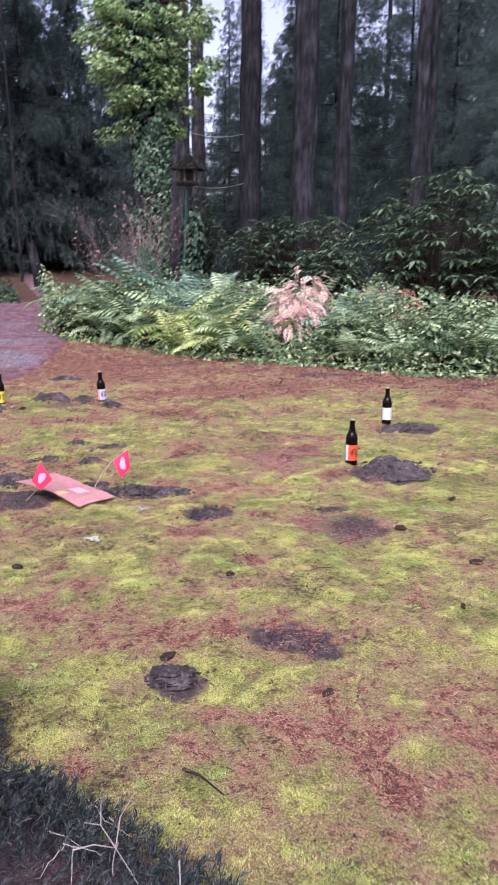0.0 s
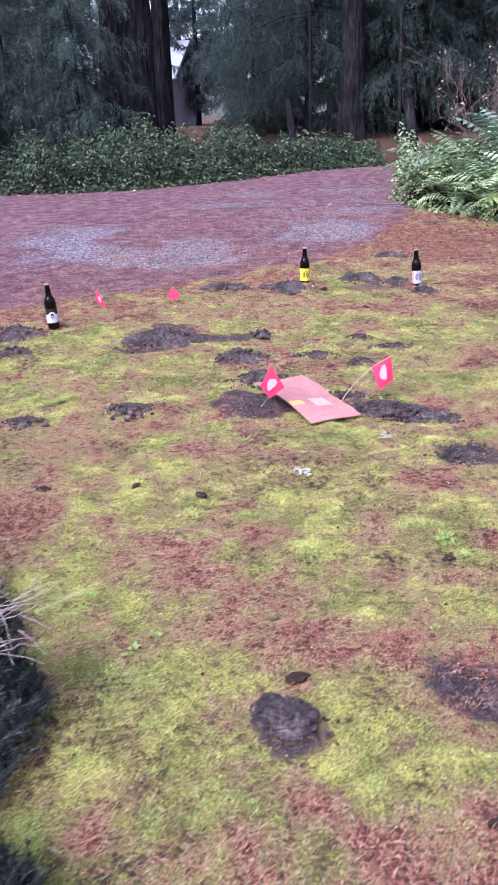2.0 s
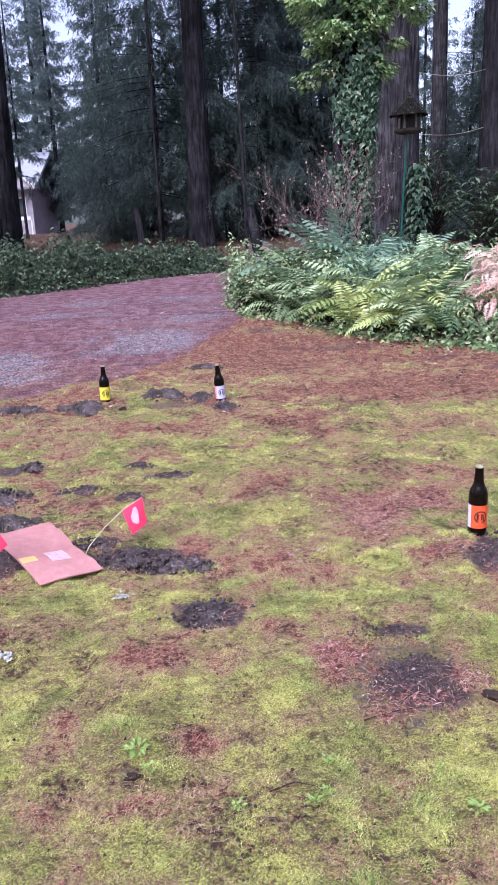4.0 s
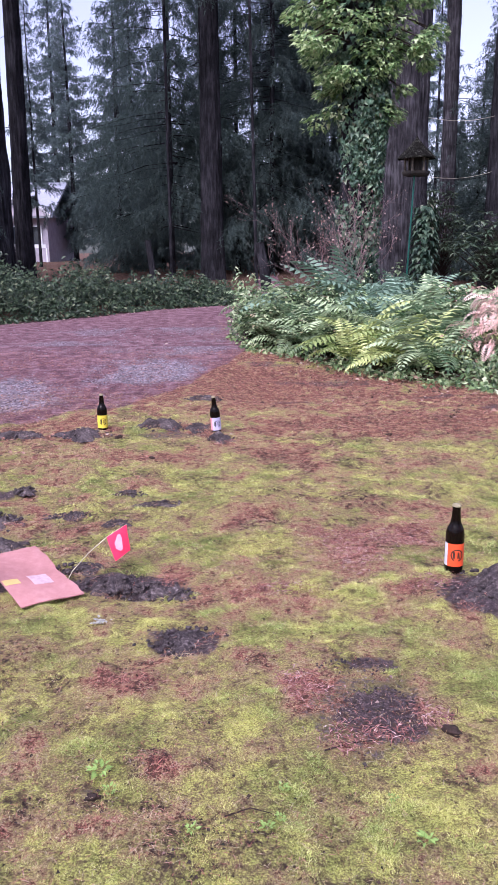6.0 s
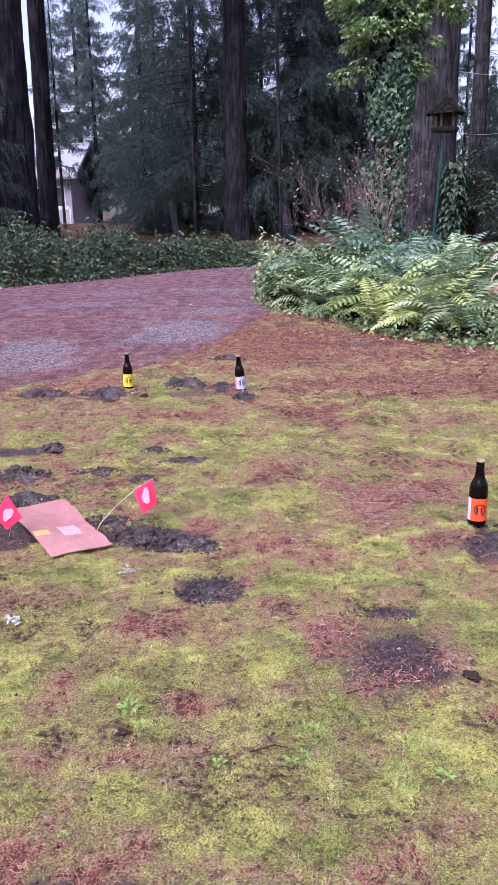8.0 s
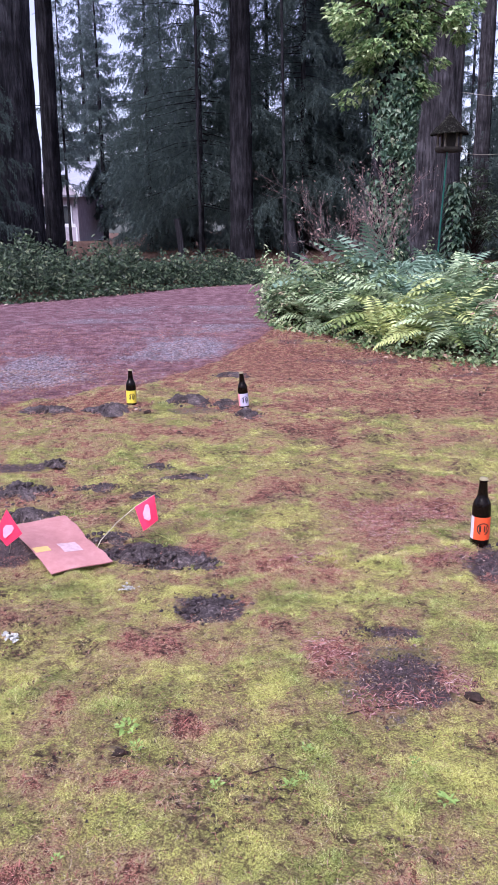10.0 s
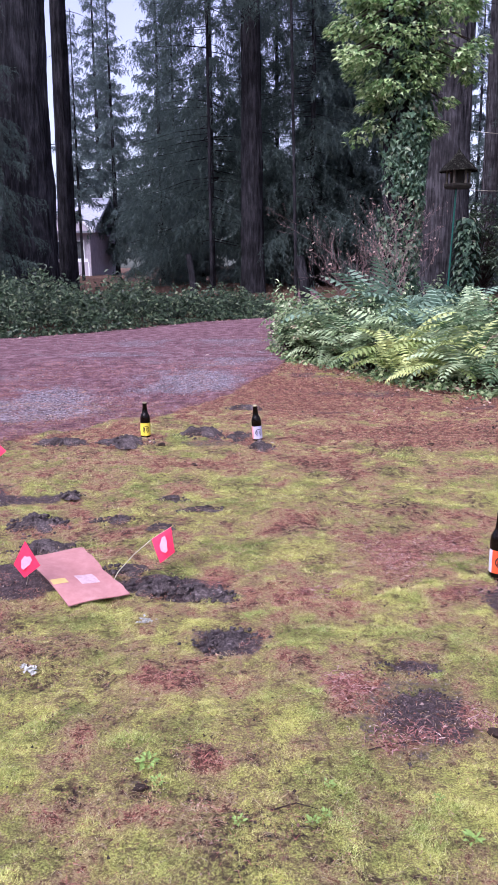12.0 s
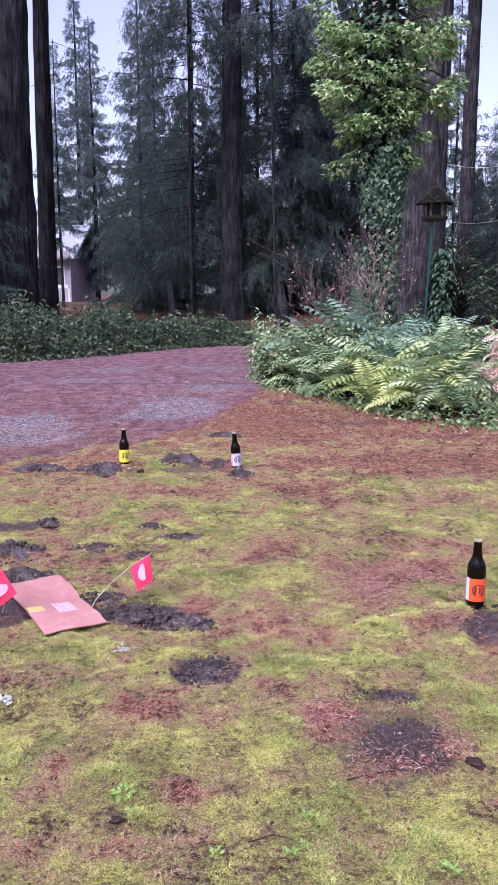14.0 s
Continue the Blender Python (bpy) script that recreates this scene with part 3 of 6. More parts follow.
def turf_z(x, y):
    return ground_z(x, y) + smooth(9, 6, np.abs(y - 2)) * (0.02 * fbm(x, y, 0.4, 60, 2) + 0.022 * fbm(x, y, 0.15, 61, 3) + 0.01 * fbm(x, y, 0.06, 63, 2))


def scatter(n, x0, x1, y0, y1):
    return rng.uniform(x0, x1, n), rng.uniform(y0, y1, n)


def blades(n, box, low, high, width, lean):
    x, y = scatter(n, *box)
    keep = (soil_at(x, y) < rng.uniform(0.02, 0.5, n)) & (road_at(x, y) < rng.uniform(0, 0.6, n)) & (bed_depth(x, y) < 0)
    tone = tone_at(x, y)
    clump = fbm(x, y, 0.06, 97, 2)
    keep &= rng.uniform(0, 1, n) < (0.12 + 1.0 * tone) * (0.6 + 2.2 * clump) * (1 - 0.75 * debris_at(x, y))
    x, y, tone = x[keep], y[keep], tone[keep]
    n = len(x)
    a = rng.uniform(0, 2 * np.pi, n)
    h = rng.uniform(low, high, n) * (0.7 + 0.5 * tone) * (1 + 0.8 * clump[keep])
    base = np.stack([x, y, turf_z(x, y) - 0.003], -1)
    side = np.stack([np.cos(a), np.sin(a), 0 * a], -1) * (width * rng.uniform(0.6, 1.4, n))[:, None]
    b = rng.uniform(0, 2 * np.pi, n)
    tip = base + np.stack([np.cos(b) * lean, np.sin(b) * lean, np.ones(n)], -1) * h[:, None]
    v = np.stack([base - side, base + side, tip], 1).reshape(-1, 3)
    return v, np.arange(3 * n).reshape(-1, 3), np.repeat(tone + 0.5 * clump[keep] + rng.normal(0, 0.08, n), 3)


def grass(name, pieces, label):
    v, f = joined([(p[0], p[1]) for p in pieces])
    tagged(new(name, mesh(name, v, f, M_BLADE, {"tone": np.clip(np.concatenate([p[2] for p in pieces]), 0, 1)})), label, "grass", kind="stuff")


grass("moss_and_grass", [blades(1150000, (-1.35, 1.5, -0.45, 2.3), 0.0035, 0.0085, 0.0009, 1.3), blades(120000, (-2.0, 2.1, 2.3, 2.6), 0.005, 0.014, 0.0012, 1.2), blades(360000, (-2.7, 2.7, 2.6, 6.4), 0.005, 0.013, 0.0017, 1.1)],
      "short yellow-green moss and thin winter grass on the lawn")


def strands(n, box, chance, length, width, lift):
    """Thin strands that lie about on the ground."""
    x, y = scatter(n, *box)
    keep = (rng.uniform(0, 1, n) < chance(x, y)) & (bed_depth(x, y) < 0.1) & (juniper_depth(x, y) < 0.03)
    x, y = x[keep], y[keep]
    n = len(x)
    a, l = rng.uniform(0, 2 * np.pi, n), rng.uniform(0.5, 1.3, n) * length
    mid = np.stack([x, y, turf_z(x, y) + rng.uniform(0.004, lift, n)], -1)
    d = np.stack([np.cos(a), np.sin(a), rng.uniform(-0.25, 0.25, n)], -1) * l[:, None] / 2
    w = np.stack([-np.sin(a), np.cos(a), 0 * a], -1) * width / 2
    bow = np.stack([0 * a, 0 * a, rng.uniform(0, 0.15, n) * l], -1)
    v = np.stack([mid - d, mid - w + bow, mid + d, mid + w + bow], 1).reshape(-1, 3)
    return v, np.arange(4 * n).reshape(-1, 4)


red = joined([strands(260000, (-1.7, 1.9, -0.5, 3.6), lambda x, y: smooth(0.45, 0.05, tone_at(x, y)) * 0.95 + 0.035 + 0.15 * debris_at(x, y) * (1 - soil_at(x, y)), 0.021, 0.0015, 0.016),
              strands(13000, (-1.7, 1.9, -0.3, 3.6), lambda x, y: smooth(0.25, 0.0, tone_at(x, y)) * 0.8, 0.032, 0.0038, 0.02),
              strands(100000, (-3.0, 3.5, 3.6, 9.5), lambda x, y: smooth(0.55, 0.1, tone_at(x, y)) * 0.6, 0.04, 0.0042, 0.02)])
tagged(new("needle_litter", mesh("needle_litter", *red, M_LITTER)), "reddish fallen fir needles and leaf bits on bare lawn", "leaf litter", kind="stuff")
dry = joined([strands(210000, (-1.6, 1.8, -0.5, 3.0), lambda x, y: (0.14 + 0.6 * smooth(0.3, 0.0, np.abs(tone_at(x, y) - 0.38))) * (1 - 0.95 * soil_at(x, y)), 0.022, 0.0012, 0.016),
              strands(52000, (-2.8, 2.8, 2.7, 6.8), lambda x, y: 0.5 * (1 - soil_at(x, y)), 0.04, 0.0025, 0.02)])
tagged(new("dead_straw", mesh("dead_straw", *dry, M_STRAW)), "bleached strands of dead grass lying in the moss", "dead grass", kind="stuff")

# Reddish shreds of bark: x, y, half width, half depth.
SHREDS = [(0.9, 3.02, 0.26, 0.11), (0.72, 3.1, 0.1, 0.1), (0.8, 2.78, 0.1, 0.18), (1.02, 2.42, 0.09, 0.06), (0.5, 2.45, 0.13, 0.05), (0.5, 1.74, 0.07, 0.11), (0.66, 1.48, 0.13, 0.05), (0.87, 1.58, 0.05, 0.06)]


def shreds_at(x, y):
    rough = 0.7 * fbm(x, y, 0.12, 121, 3)
    return np.max([smooth(1.5, 0.5, np.hypot((x - px) / rx, (y - py) / ry) + rough) for px, py, rx, ry in SHREDS], 0)


M_SHREDS = leaf_material("bark_shreds", [(0.0, (0.09, 0.03, 0.032)), (0.5, (0.34, 0.13, 0.12)), (0.85, (0.58, 0.29, 0.27)), (1.0, (0.78, 0.58, 0.55))], 0.8, 0)
tagged(new("bark_shreds", mesh("bark_shreds", *strands(30000, (0.2, 1.35, 1.3, 3.35), shreds_at, 0.03, 0.0032, 0.018), M_SHREDS)), "reddish shreds of bark lying on the lawn", "bark litter", kind="stuff")


def chips():
    x, y = scatter(40000, -2.4, 2.4, -0.5, 6.5)
    keep = (rng.uniform(0, 1, len(x)) < 0.06 + 0.1 * smooth(0.1, 0.4, fbm(x, y, 0.5, 99, 3)) + 0.8 * debris_at(x, y)) & (bed_depth(x, y) < 0)
    x, y = x[keep], y[keep]
    n = len(x)
    s = rng.uniform(0.003, 0.0095, n)
    v, f = leaves(np.stack([x, y, turf_z(x, y) + rng.uniform(0.004, 0.018, n)], -1), sphere_dirs(n) * (1, 1, 0.3), sphere_dirs(n) + (0, 0, 1.2), s * 1.3, s, 0.3)
    m = leaf_material("dark_bits", [(0.0, (0.022, 0.014, 0.015)), (0.7, (0.075, 0.04, 0.038)), (0.9, (0.2, 0.075, 0.065)), (1.0, (0.36, 0.24, 0.2))], 0.85, 0)
    tagged(new("bark_bits", mesh("bark_bits", v, f, m)), "dark bits of bark and earth strewn over the lawn", "debris", kind="stuff")


chips()


def belt_litter():
    """Curled leaves and bark lying along the foot of the bed and beside the drive."""
    x, y = scatter(26000, -1.6, 5.5, 4.4, 10.5)
    from_bed = -bed_depth(x, y)
    keep = (from_bed > 0) & (road_at(x, y) < 0.6) & (rng.uniform(0, 1, len(x)) < 0.1 + 0.5 * smooth(2.6, 0.2, from_bed + 1.2 * fbm(x, y, 0.5, 131, 3)))
    x, y = x[keep], y[keep]
    n = len(x)
    s = rng.uniform(0.006, 0.026, n) * rng.uniform(0.5, 1, n)
    v, f = leaves(np.stack([x, y, turf_z(x, y) + rng.uniform(0.006, 0.02, n)], -1), sphere_dirs(n) * (1, 1, 0.35), sphere_dirs(n) * 0.8 + (0, 0, 1), s * 1.7, s, 0.3)
    m = leaf_material("belt_litter", [(0.0, (0.03, 0.018, 0.02)), (0.45, (0.12, 0.055, 0.055)), (0.75, (0.36, 0.16, 0.14)), (0.95, (0.55, 0.34, 0.28)), (1.0, (0.75, 0.6, 0.54))], 0.85, 0)
    tagged(new("leaf_litter", mesh("leaf_litter", v, f, m)), "brown curled leaves and bark along the bed's foot", "leaf litter", kind="stuff")


belt_litter()


def soil_flecks():
    x, y = scatter(60000, -1.6, 2.3, 0.3, 5.5)
    keep = rng.uniform(0, 1, len(x)) < 0.5 * soil_at(x, y) * (juniper_depth(x, y) < 0)
    x, y = x[keep], y[keep]
    n = len(x)
    s = np.where(rng.uniform(0, 1, n) < 0.05, rng.uniform(0.007, 0.012, n), rng.uniform(0.002, 0.0065, n))
    v, f = leaves(np.stack([x, y, turf_z(x, y) + rng.uniform(0.004, 0.014, n)], -1), sphere_dirs(n) * (1, 1, 0.3), sphere_dirs(n) + (0, 0, 1.5), s * 1.6, s, 0.3)
    m = leaf_material("soil_flecks", [(0.0, (0.03, 0.02, 0.022)), (0.45, (0.1, 0.07, 0.075)), (0.75, (0.34, 0.21, 0.2)), (1.0, (0.7, 0.6, 0.58))], 0.85, 0)
    tagged(new("soil_flecks", mesh("soil_flecks", v, f, m)), "pale stone and bark flecks on bare dark soil", "debris", kind="stuff")


soil_flecks()


def pebbles():
    x, y = scatter(42000, -5, 0.4, 4.2, 12)
    keep = rng.uniform(0, 1, len(x)) < gravel_at(x, y) * 0.45 + 0.03 * road_at(x, y)
    x, y = x[keep], y[keep]
    n = len(x)
    r = rng.uniform(0.004, 0.013, n)
    c = np.stack([x, y, ground_z(x, y) + r * 0.2], -1)
    shape = np.array([(1, 0, 0), (0, 1, 0), (-1, 0, 0), (0, -1, 0), (0, 0, 0.8)])
    v = c[:, None] + shape[None] * r[:, None, None] * rng.uniform(0.6, 1.3, (n, 5, 1))
    k = np.arange(n)[:, None] * 5
    f = np.concatenate([k + [t] for t in ((0, 1, 4), (1, 2, 4), (2, 3, 4), (3, 0, 4))])
    m = leaf_material("grey_gravel", [(0.0, (0.09, 0.07, 0.085)), (0.6, (0.25, 0.21, 0.24)), (1.0, (0.5, 0.45, 0.51))], 0.8, 0)
    tagged(new("gravel", mesh("gravel", v.reshape(-1, 3), f, m)), "loose grey gravel showing through the reddish drive", "gravel", kind="stuff")


pebbles()


# ---- molehills and clods ----
def lump(radius, seed, stretch=(1, 1, 0.6), rough=0.35, level=1):
    bm = bmesh.new()
    bmesh.ops.create_icosphere(bm, subdivisions=level, radius=1)
    for v in bm.verts:
        k = 1 + rough * noise.noise(v.co * 1.7 + Vector((seed * 3.1, seed, 0)))
        v.co = Vector(c * radius * s * k for c, s in zip(v.co, stretch))
    out = np.array([v.co[:] for v in bm.verts]), np.array([[v.index for v in f.verts] for f in bm.faces])
    bm.free()
    return out


def molehill(x, y, rx, ry, h, seed, label="dark crumbly soil molehill on the mossy lawn"):
    z = float(turf_z(x, y)) + 0.004
    hill = thing("molehill", label, "molehill", pose(x, y, z), group="molehills on the lawn")
    a, q = np.meshgrid(np.linspace(0, 2 * np.pi, 56, endpoint=False), np.linspace(0, 1, 22))
    u, w = np.cos(a) * q, np.sin(a) * q
    out = 0.9 + 1.25 * fbm(np.cos(a) * 1.0 + seed, np.sin(a) * 1.0, 1.0, seed, 4)
    px, py = u * rx * out, w * ry * out
    pz = h * (1 - q**2.4) * (0.8 + 1.0 * fbm(px + x, py + y, 0.09, seed + 3, 3) * smooth(0.0, 0.5, q)) + (0.008 + 0.2 * h) * fbm(px + x, py + y, 0.025, seed + 9, 2) * (1.1 - q) * smooth(0.0, 0.3, q) + 0.004 - 0.014 * q
    n = 56
    i, j = np.meshgrid(np.arange(21), np.arange(n), indexing="ij")
    i, j, k = i.ravel(), j.ravel(), (j.ravel() + 1) % n
    f = np.stack([i * n + j, i * n + k, (i + 1) * n + k, (i + 1) * n + j], -1)
    if h > 0.018:
        part("mound", mesh("mound", np.stack([px, py, pz], -1).reshape(-1, 3), f, M_SOIL), hill)
    crumbs, count = [], int(40 + 900 * rx)
    for _ in range(count):
        r, b = math.sqrt(rng.uniform(0, 1)) * rng.choice((1.1, 1.25, 1.5) if h > 0.018 else (0.9, 1.0, 1.15)), rng.uniform(0, 2 * math.pi)
        v, t = lump((0.002 + 0.0085 * rng.uniform(0, 1) ** 3 * (1 + 0.5 * h / 0.05)) * (1 if h > 0.018 else 0.5), rng.uniform(0, 50), (1, 1, 0.7), 0.7)
        crumbs.append((v + (r * rx * math.cos(b), r * ry * math.sin(b), max(0, h * (1 - r**2.4)) * 0.85 + 0.002), t))
    tagged(part("crumbly_soil", mesh("crumbly_soil", *joined(crumbs), M_SOIL if h > 0.018 else M_CLOD), hill, "loose crumbs of dark soil"), kind="stuff")


HILLS_BY_DRIVE = [(-0.89, 5.08, 0.14, 0.12, 0.045), (-1.34, 5.06, 0.15, 0.09, 0.045), (-0.37, 5.32, 0.15, 0.12, 0.05), (0.09, 4.94, 0.09, 0.1, 0.05), (-0.09, 5.32, 0.08, 0.1, 0.04), (-0.13, 6.46, 0.13, 0.09, 0.028)]
HILLS_BY_BOTTLES = [(1.32, 2.40, 0.25, 0.16, 0.055), (2.06, 3.48, 0.18, 0.12, 0.05), (-2.45, 3.66, 0.2, 0.13, 0.05), (-2.24, 3.22, 0.1, 0.08, 0.035)]
HILLS_BY_CARD = [(0.12, 2.05, 0.12, 0.09, 0.02), (-1.52, 3.62, 0.19, 0.24, 0.06), (-0.96, 3.24, 0.15, 0.14, 0.06), (-1.31, 2.36, 0.1, 0.09, 0.025), (-0.81, 2.87, 0.11, 0.09, 0.04), (-0.37, 2.63, 0.12, 0.09, 0.035), (-0.2, 2.47, 0.13, 0.1, 0.035), (-0.04, 2.43, 0.12, 0.06, 0.03), (0.08, 2.39, 0.05, 0.04, 0.02),
                 (-0.8, 2.42, 0.12, 0.1, 0.018), (-0.54, 3.33, 0.12, 0.05, 0.022), (-0.31, 3.17, 0.05, 0.04, 0.02), (-0.91, 3.72, 0.06, 0.05, 0.025), (-0.33, 3.68, 0.07, 0.04, 0.02), (-0.13, 3.48, 0.09, 0.04, 0.02), (-1.75, 2.21, 0.1, 0.07, 0.02)]
SOIL_PATCHES = [(0.0, 0.7, 0.08, 0.05, 0.012), (0.09, 0.6, 0.05, 0.05, 0.012), (0.67, 1.84, 0.1, 0.05, 0.013), (0.74, 1.62, 0.12, 0.1, 0.012)]
for k, (x, y, rx, ry, h) in enumerate(HILLS_BY_DRIVE + HILLS_BY_BOTTLES + HILLS_BY_CARD + SOIL_PATCHES):
    low = h < 0.018
    molehill(x, y, rx, ry, h, k + 1, "flattened patch of dark bare soil in the moss" if low else "dark crumbly soil molehill on the mossy lawn")


def clod(x, y, r, stretch, turn, material, name, label, category, level=2):
    v, f = lump(r, x * 7 + y * 3, stretch, 0.5, level)
    tagged(part(name, mesh(name, v, f, material, soft=False), None, "", pose(x, y, float(turf_z(x, y)) + r * stretch[2] * 0.6, 0, 0, turn)), label, category)


heap = []
for k in range(60):
    big = k < 16
    q = rng.normal(0, 0.62 if big else 1.0, 2)
    v, f = lump(rng.uniform(0.022, 0.034) if big else rng.uniform(0.005, 0.012), k * 1.7, (1.35, 0.9, 0.5), 1.1, 3 if big else 2)
    heap.append((v + (0.034 * q[0], 0.022 * q[1], max(0.0, 0.016 - 0.011 * float(q @ q))), f))
tagged(part("earth_clod", mesh("earth_clod", *joined(heap), M_CLOD), None, "", pose(-0.41, 0.545, float(turf_z(-0.41, 0.545)), 0, 0, -15)), "large greyish heap of dug-up earth on the moss", "clod")["kind"] = "stuff"
for x, y, r, a in [(-0.4, 0.66, 0.03, 20), (0.0, 0.31, 0.026, 30), (0.9, 1.49, 0.032, -40), (1.02, 1.06, 0.032, -30), (1.42, 1.87, 0.025, 10), (-1.39, 1.57, 0.028, 20),
                   (-1.06, 1.61, 0.022, 60), (-0.82, 1.58, 0.026, -30), (-0.02, 1.22, 0.022, 15), (0.71, 0.69, 0.02, 70), (-0.62, 5.0, 0.03, 20), (-0.31, 4.42, 0.025, 0), (1.3, 5.1, 0.03, 30)]:
    clod(x, y, r * 0.52, (1.7, 0.8, 0.85), a, M_CONE, "earth_lump", "small dark brown lump of earth lying on the lawn", "clod", 3)


# ---- bottles ----
def on_can(r, points):
    """Outline points (angle in metres of arc, height) wrapped on a can of radius r, as fans of quads."""
    return [(r * math.sin(u / r), -r * math.cos(u / r), z) for u, z in points]


def wrapped(r, u0, u1, z0, z1, steps=10):
    us = np.linspace(u0, u1, steps)
    v = np.concatenate([np.array(on_can(r, [(u, z) for u in us])) for z in (z0, z1)])
    k = np.arange(steps - 1)
    return v, np.stack([k, k + 1, k + 1 + steps, k + steps], -1)


def ring_on(r, cu, cz, inner, outer, steps=28, start=0.0, sweep=2 * math.pi):
    a = np.linspace(start, start + sweep, steps + 1)
    v = np.array(on_can(r, [(cu + q * math.sin(t), cz + q * math.cos(t)) for q in (inner, outer) for t in a]))
    k = np.arange(steps)
    return v, np.stack([k, k + 1, k + 1 + steps + 1, k + steps + 1], -1)


PROFILE = [(0.0, 0.003), (0.029, 0.003), (0.034, 0.0), (0.0362, 0.006), (0.0365, 0.02), (0.0365, 0.155), (0.036, 0.166), (0.0342, 0.177), (0.0305, 0.188), (0.0252, 0.198),
           (0.021, 0.208), (0.0186, 0.222), (0.017, 0.242), (0.0158, 0.262), (0.0155, 0.266), (0.0168, 0.268), (0.0168, 0.274), (0.0148, 0.276), (0.0, 0.276)]


def bottle(x, y, turn, face, side, mark, label, lean=(0, 0), sink=0.0):
    b = thing("beer_bottle", label, "bottle", pose(x, y, float(turf_z(x, y)) - sink, lean[0], lean[1], 0) @ pose(0, 0, 0, 0, 0, turn), group="bottles set on the lawn")
    part("glass", mesh("glass", *lathe(PROFILE, 40), M_GLASS, soft=True), b)
    cap = [(0.0158, 0.273), (0.0166, 0.2745), (0.0162, 0.279), (0.014, 0.2835), (0.0, 0.285)]
    v, f = lathe(cap, 42)
    v[:84:2, :2] *= 1.04
    part("cap", mesh("cap", v, f, M_CAP, soft=True), b, "brassy crown cap")
    r = 0.0369
    tag = part("paper_label", mesh("paper_label", *wrapped(r, -0.055, 0.055, 0.034, 0.128, 24), face, soft=True), b)
    r += 0.0003
    if side:
        part("label_strip", mesh("label_strip", *wrapped(r, -0.0555, -0.033, 0.034, 0.128, 8), side, soft=True), tag)
    if mark:
        part("logo_ring", mesh("logo_ring", *ring_on(r, 0.006, 0.081, 0.0205, 0.0255, 30, -2.7, 5.6), mark, soft=True), tag)
        for u0, u1, z0, z1 in [(-0.010, -0.002, 0.068, 0.095), (0.008, 0.0135, 0.068, 0.095), (0.0165, 0.0205, 0.066, 0.092)]:
            part("logo_bar", mesh("logo_bar", *wrapped(r, u0, u1, z0, z1, 4), mark, soft=True), tag)
    return b


bottle(1.155, 2.55, -6, M_ORANGE, M_PAPER, M_BLACK, "dark brown beer bottle with an orange label and black ring")
bottle(-0.785, 5.26, 9, M_YELLOW, None, M_BLACK, "dark brown beer bottle with a yellow label beside a molehill", (0, 0), 0.018)
bottle(0.06, 5.22, 12, M_LILAC, M_ROSE, M_BLACK, "dark brown beer bottle with a lilac label behind a molehill", (2, -4), 0.012)
bottle(2.0, 3.68, -4, M_PAPER, None, None, "dark brown beer bottle with a plain white label beside a molehill")
left = bottle(-2.26, 3.86, 24, M_BLACK, None, None, "dark brown beer bottle with a round white and black label", (0, -3))
tag = part("label_ground", mesh("label_ground", *wrapped(0.0372, -0.05, 0.05, 0.04, 0.09, 20), M_PAPER, soft=True), left, "white lower half of the label")
part("logo_ring", mesh("logo_ring", *ring_on(0.0375, 0, 0.082, 0.016, 0.026, 30), M_PAPER, soft=True), left, "white ring on the label")
part("logo_ring", mesh("logo_ring", *ring_on(0.0378, 0, 0.078, 0.006, 0.012, 24), M_BLACK, soft=True), left, "black ring on the label")


# ---- the card and the marker flags ----
CARD = [np.array(c) for c in ((-0.492, 2.235, 0.015), (-0.29, 2.37, 0.014), (-0.572, 2.715, 0.065), (-0.78, 2.545, 0.085))]


def on_card(u, v, lift=0.0):
    """A place on the bent card: u from its near left corner along the near edge, v towards the far edge."""
    b, r, t, l = CARD
    u = u * (1 - 0.05 * max(0.0, math.sin(6.5 * v - 1.2)) - 0.012 * math.sin(31 * v))
    p = b * (1 - u) * (1 - v) + r * u * (1 - v) + t * u * v + l * (1 - u) * v
    return p + (0, 0, 0.02 * math.sin(math.pi * v) * (1 - 0.6 * u) + 0.004 * math.sin(5 * u + 3 * v) + lift)


def sheet(outline, thick, rows=10, cols=12):
    """A thin closed slab over a rectangle of the card."""
    (u0, v0), (u1, v1) = outline
    us, vs = np.linspace(u0, u1, cols), np.linspace(v0, v1, rows)
    top = np.array([on_card(u, v, thick) for v in vs for u in us])
    low = top - (0, 0, thick)
    n = rows * cols
    i, j = np.meshgrid(np.arange(rows - 1), np.arange(cols - 1), indexing="ij")
    k = (i * cols + j).ravel()
    f = [np.stack([k, k + 1, k + cols + 1, k + cols], -1), np.stack([k, k + cols, k + cols + 1, k + 1], -1) + n]
    rim = list(range(cols)) + [r * cols + cols - 1 for r in range(1, rows)] + list(range(n - 2, n - cols - 1, -1)) + [r * cols for r in range(rows - 2, 0, -1)]
    rim = np.array(rim)
    nxt = np.roll(rim, -1)
    f.append(np.stack([rim, rim + n, nxt + n, nxt], -1))
    return np.concatenate([top, low]), np.concatenate(f)


card = thing("cardboard_sheet", "bent pinkish-brown cardboard sheet lying over a molehill", "cardboard")
part("sheet", mesh("sheet", *sheet(((0, 0), (1, 1)), 0.004, 16, 14), M_CARD), card)
part("sticker", mesh("sticker", *[a for a in sheet(((0.45, 0.26), (0.76, 0.42)), 0.0052, 6, 6)], M_STICKER), card, "pale lilac paper sticker")
part("tape", mesh("tape", *sheet(((0.02, 0.31), (0.27, 0.39)), 0.0052, 5, 5), M_TAPE), card, "pale yellow strip of tape")


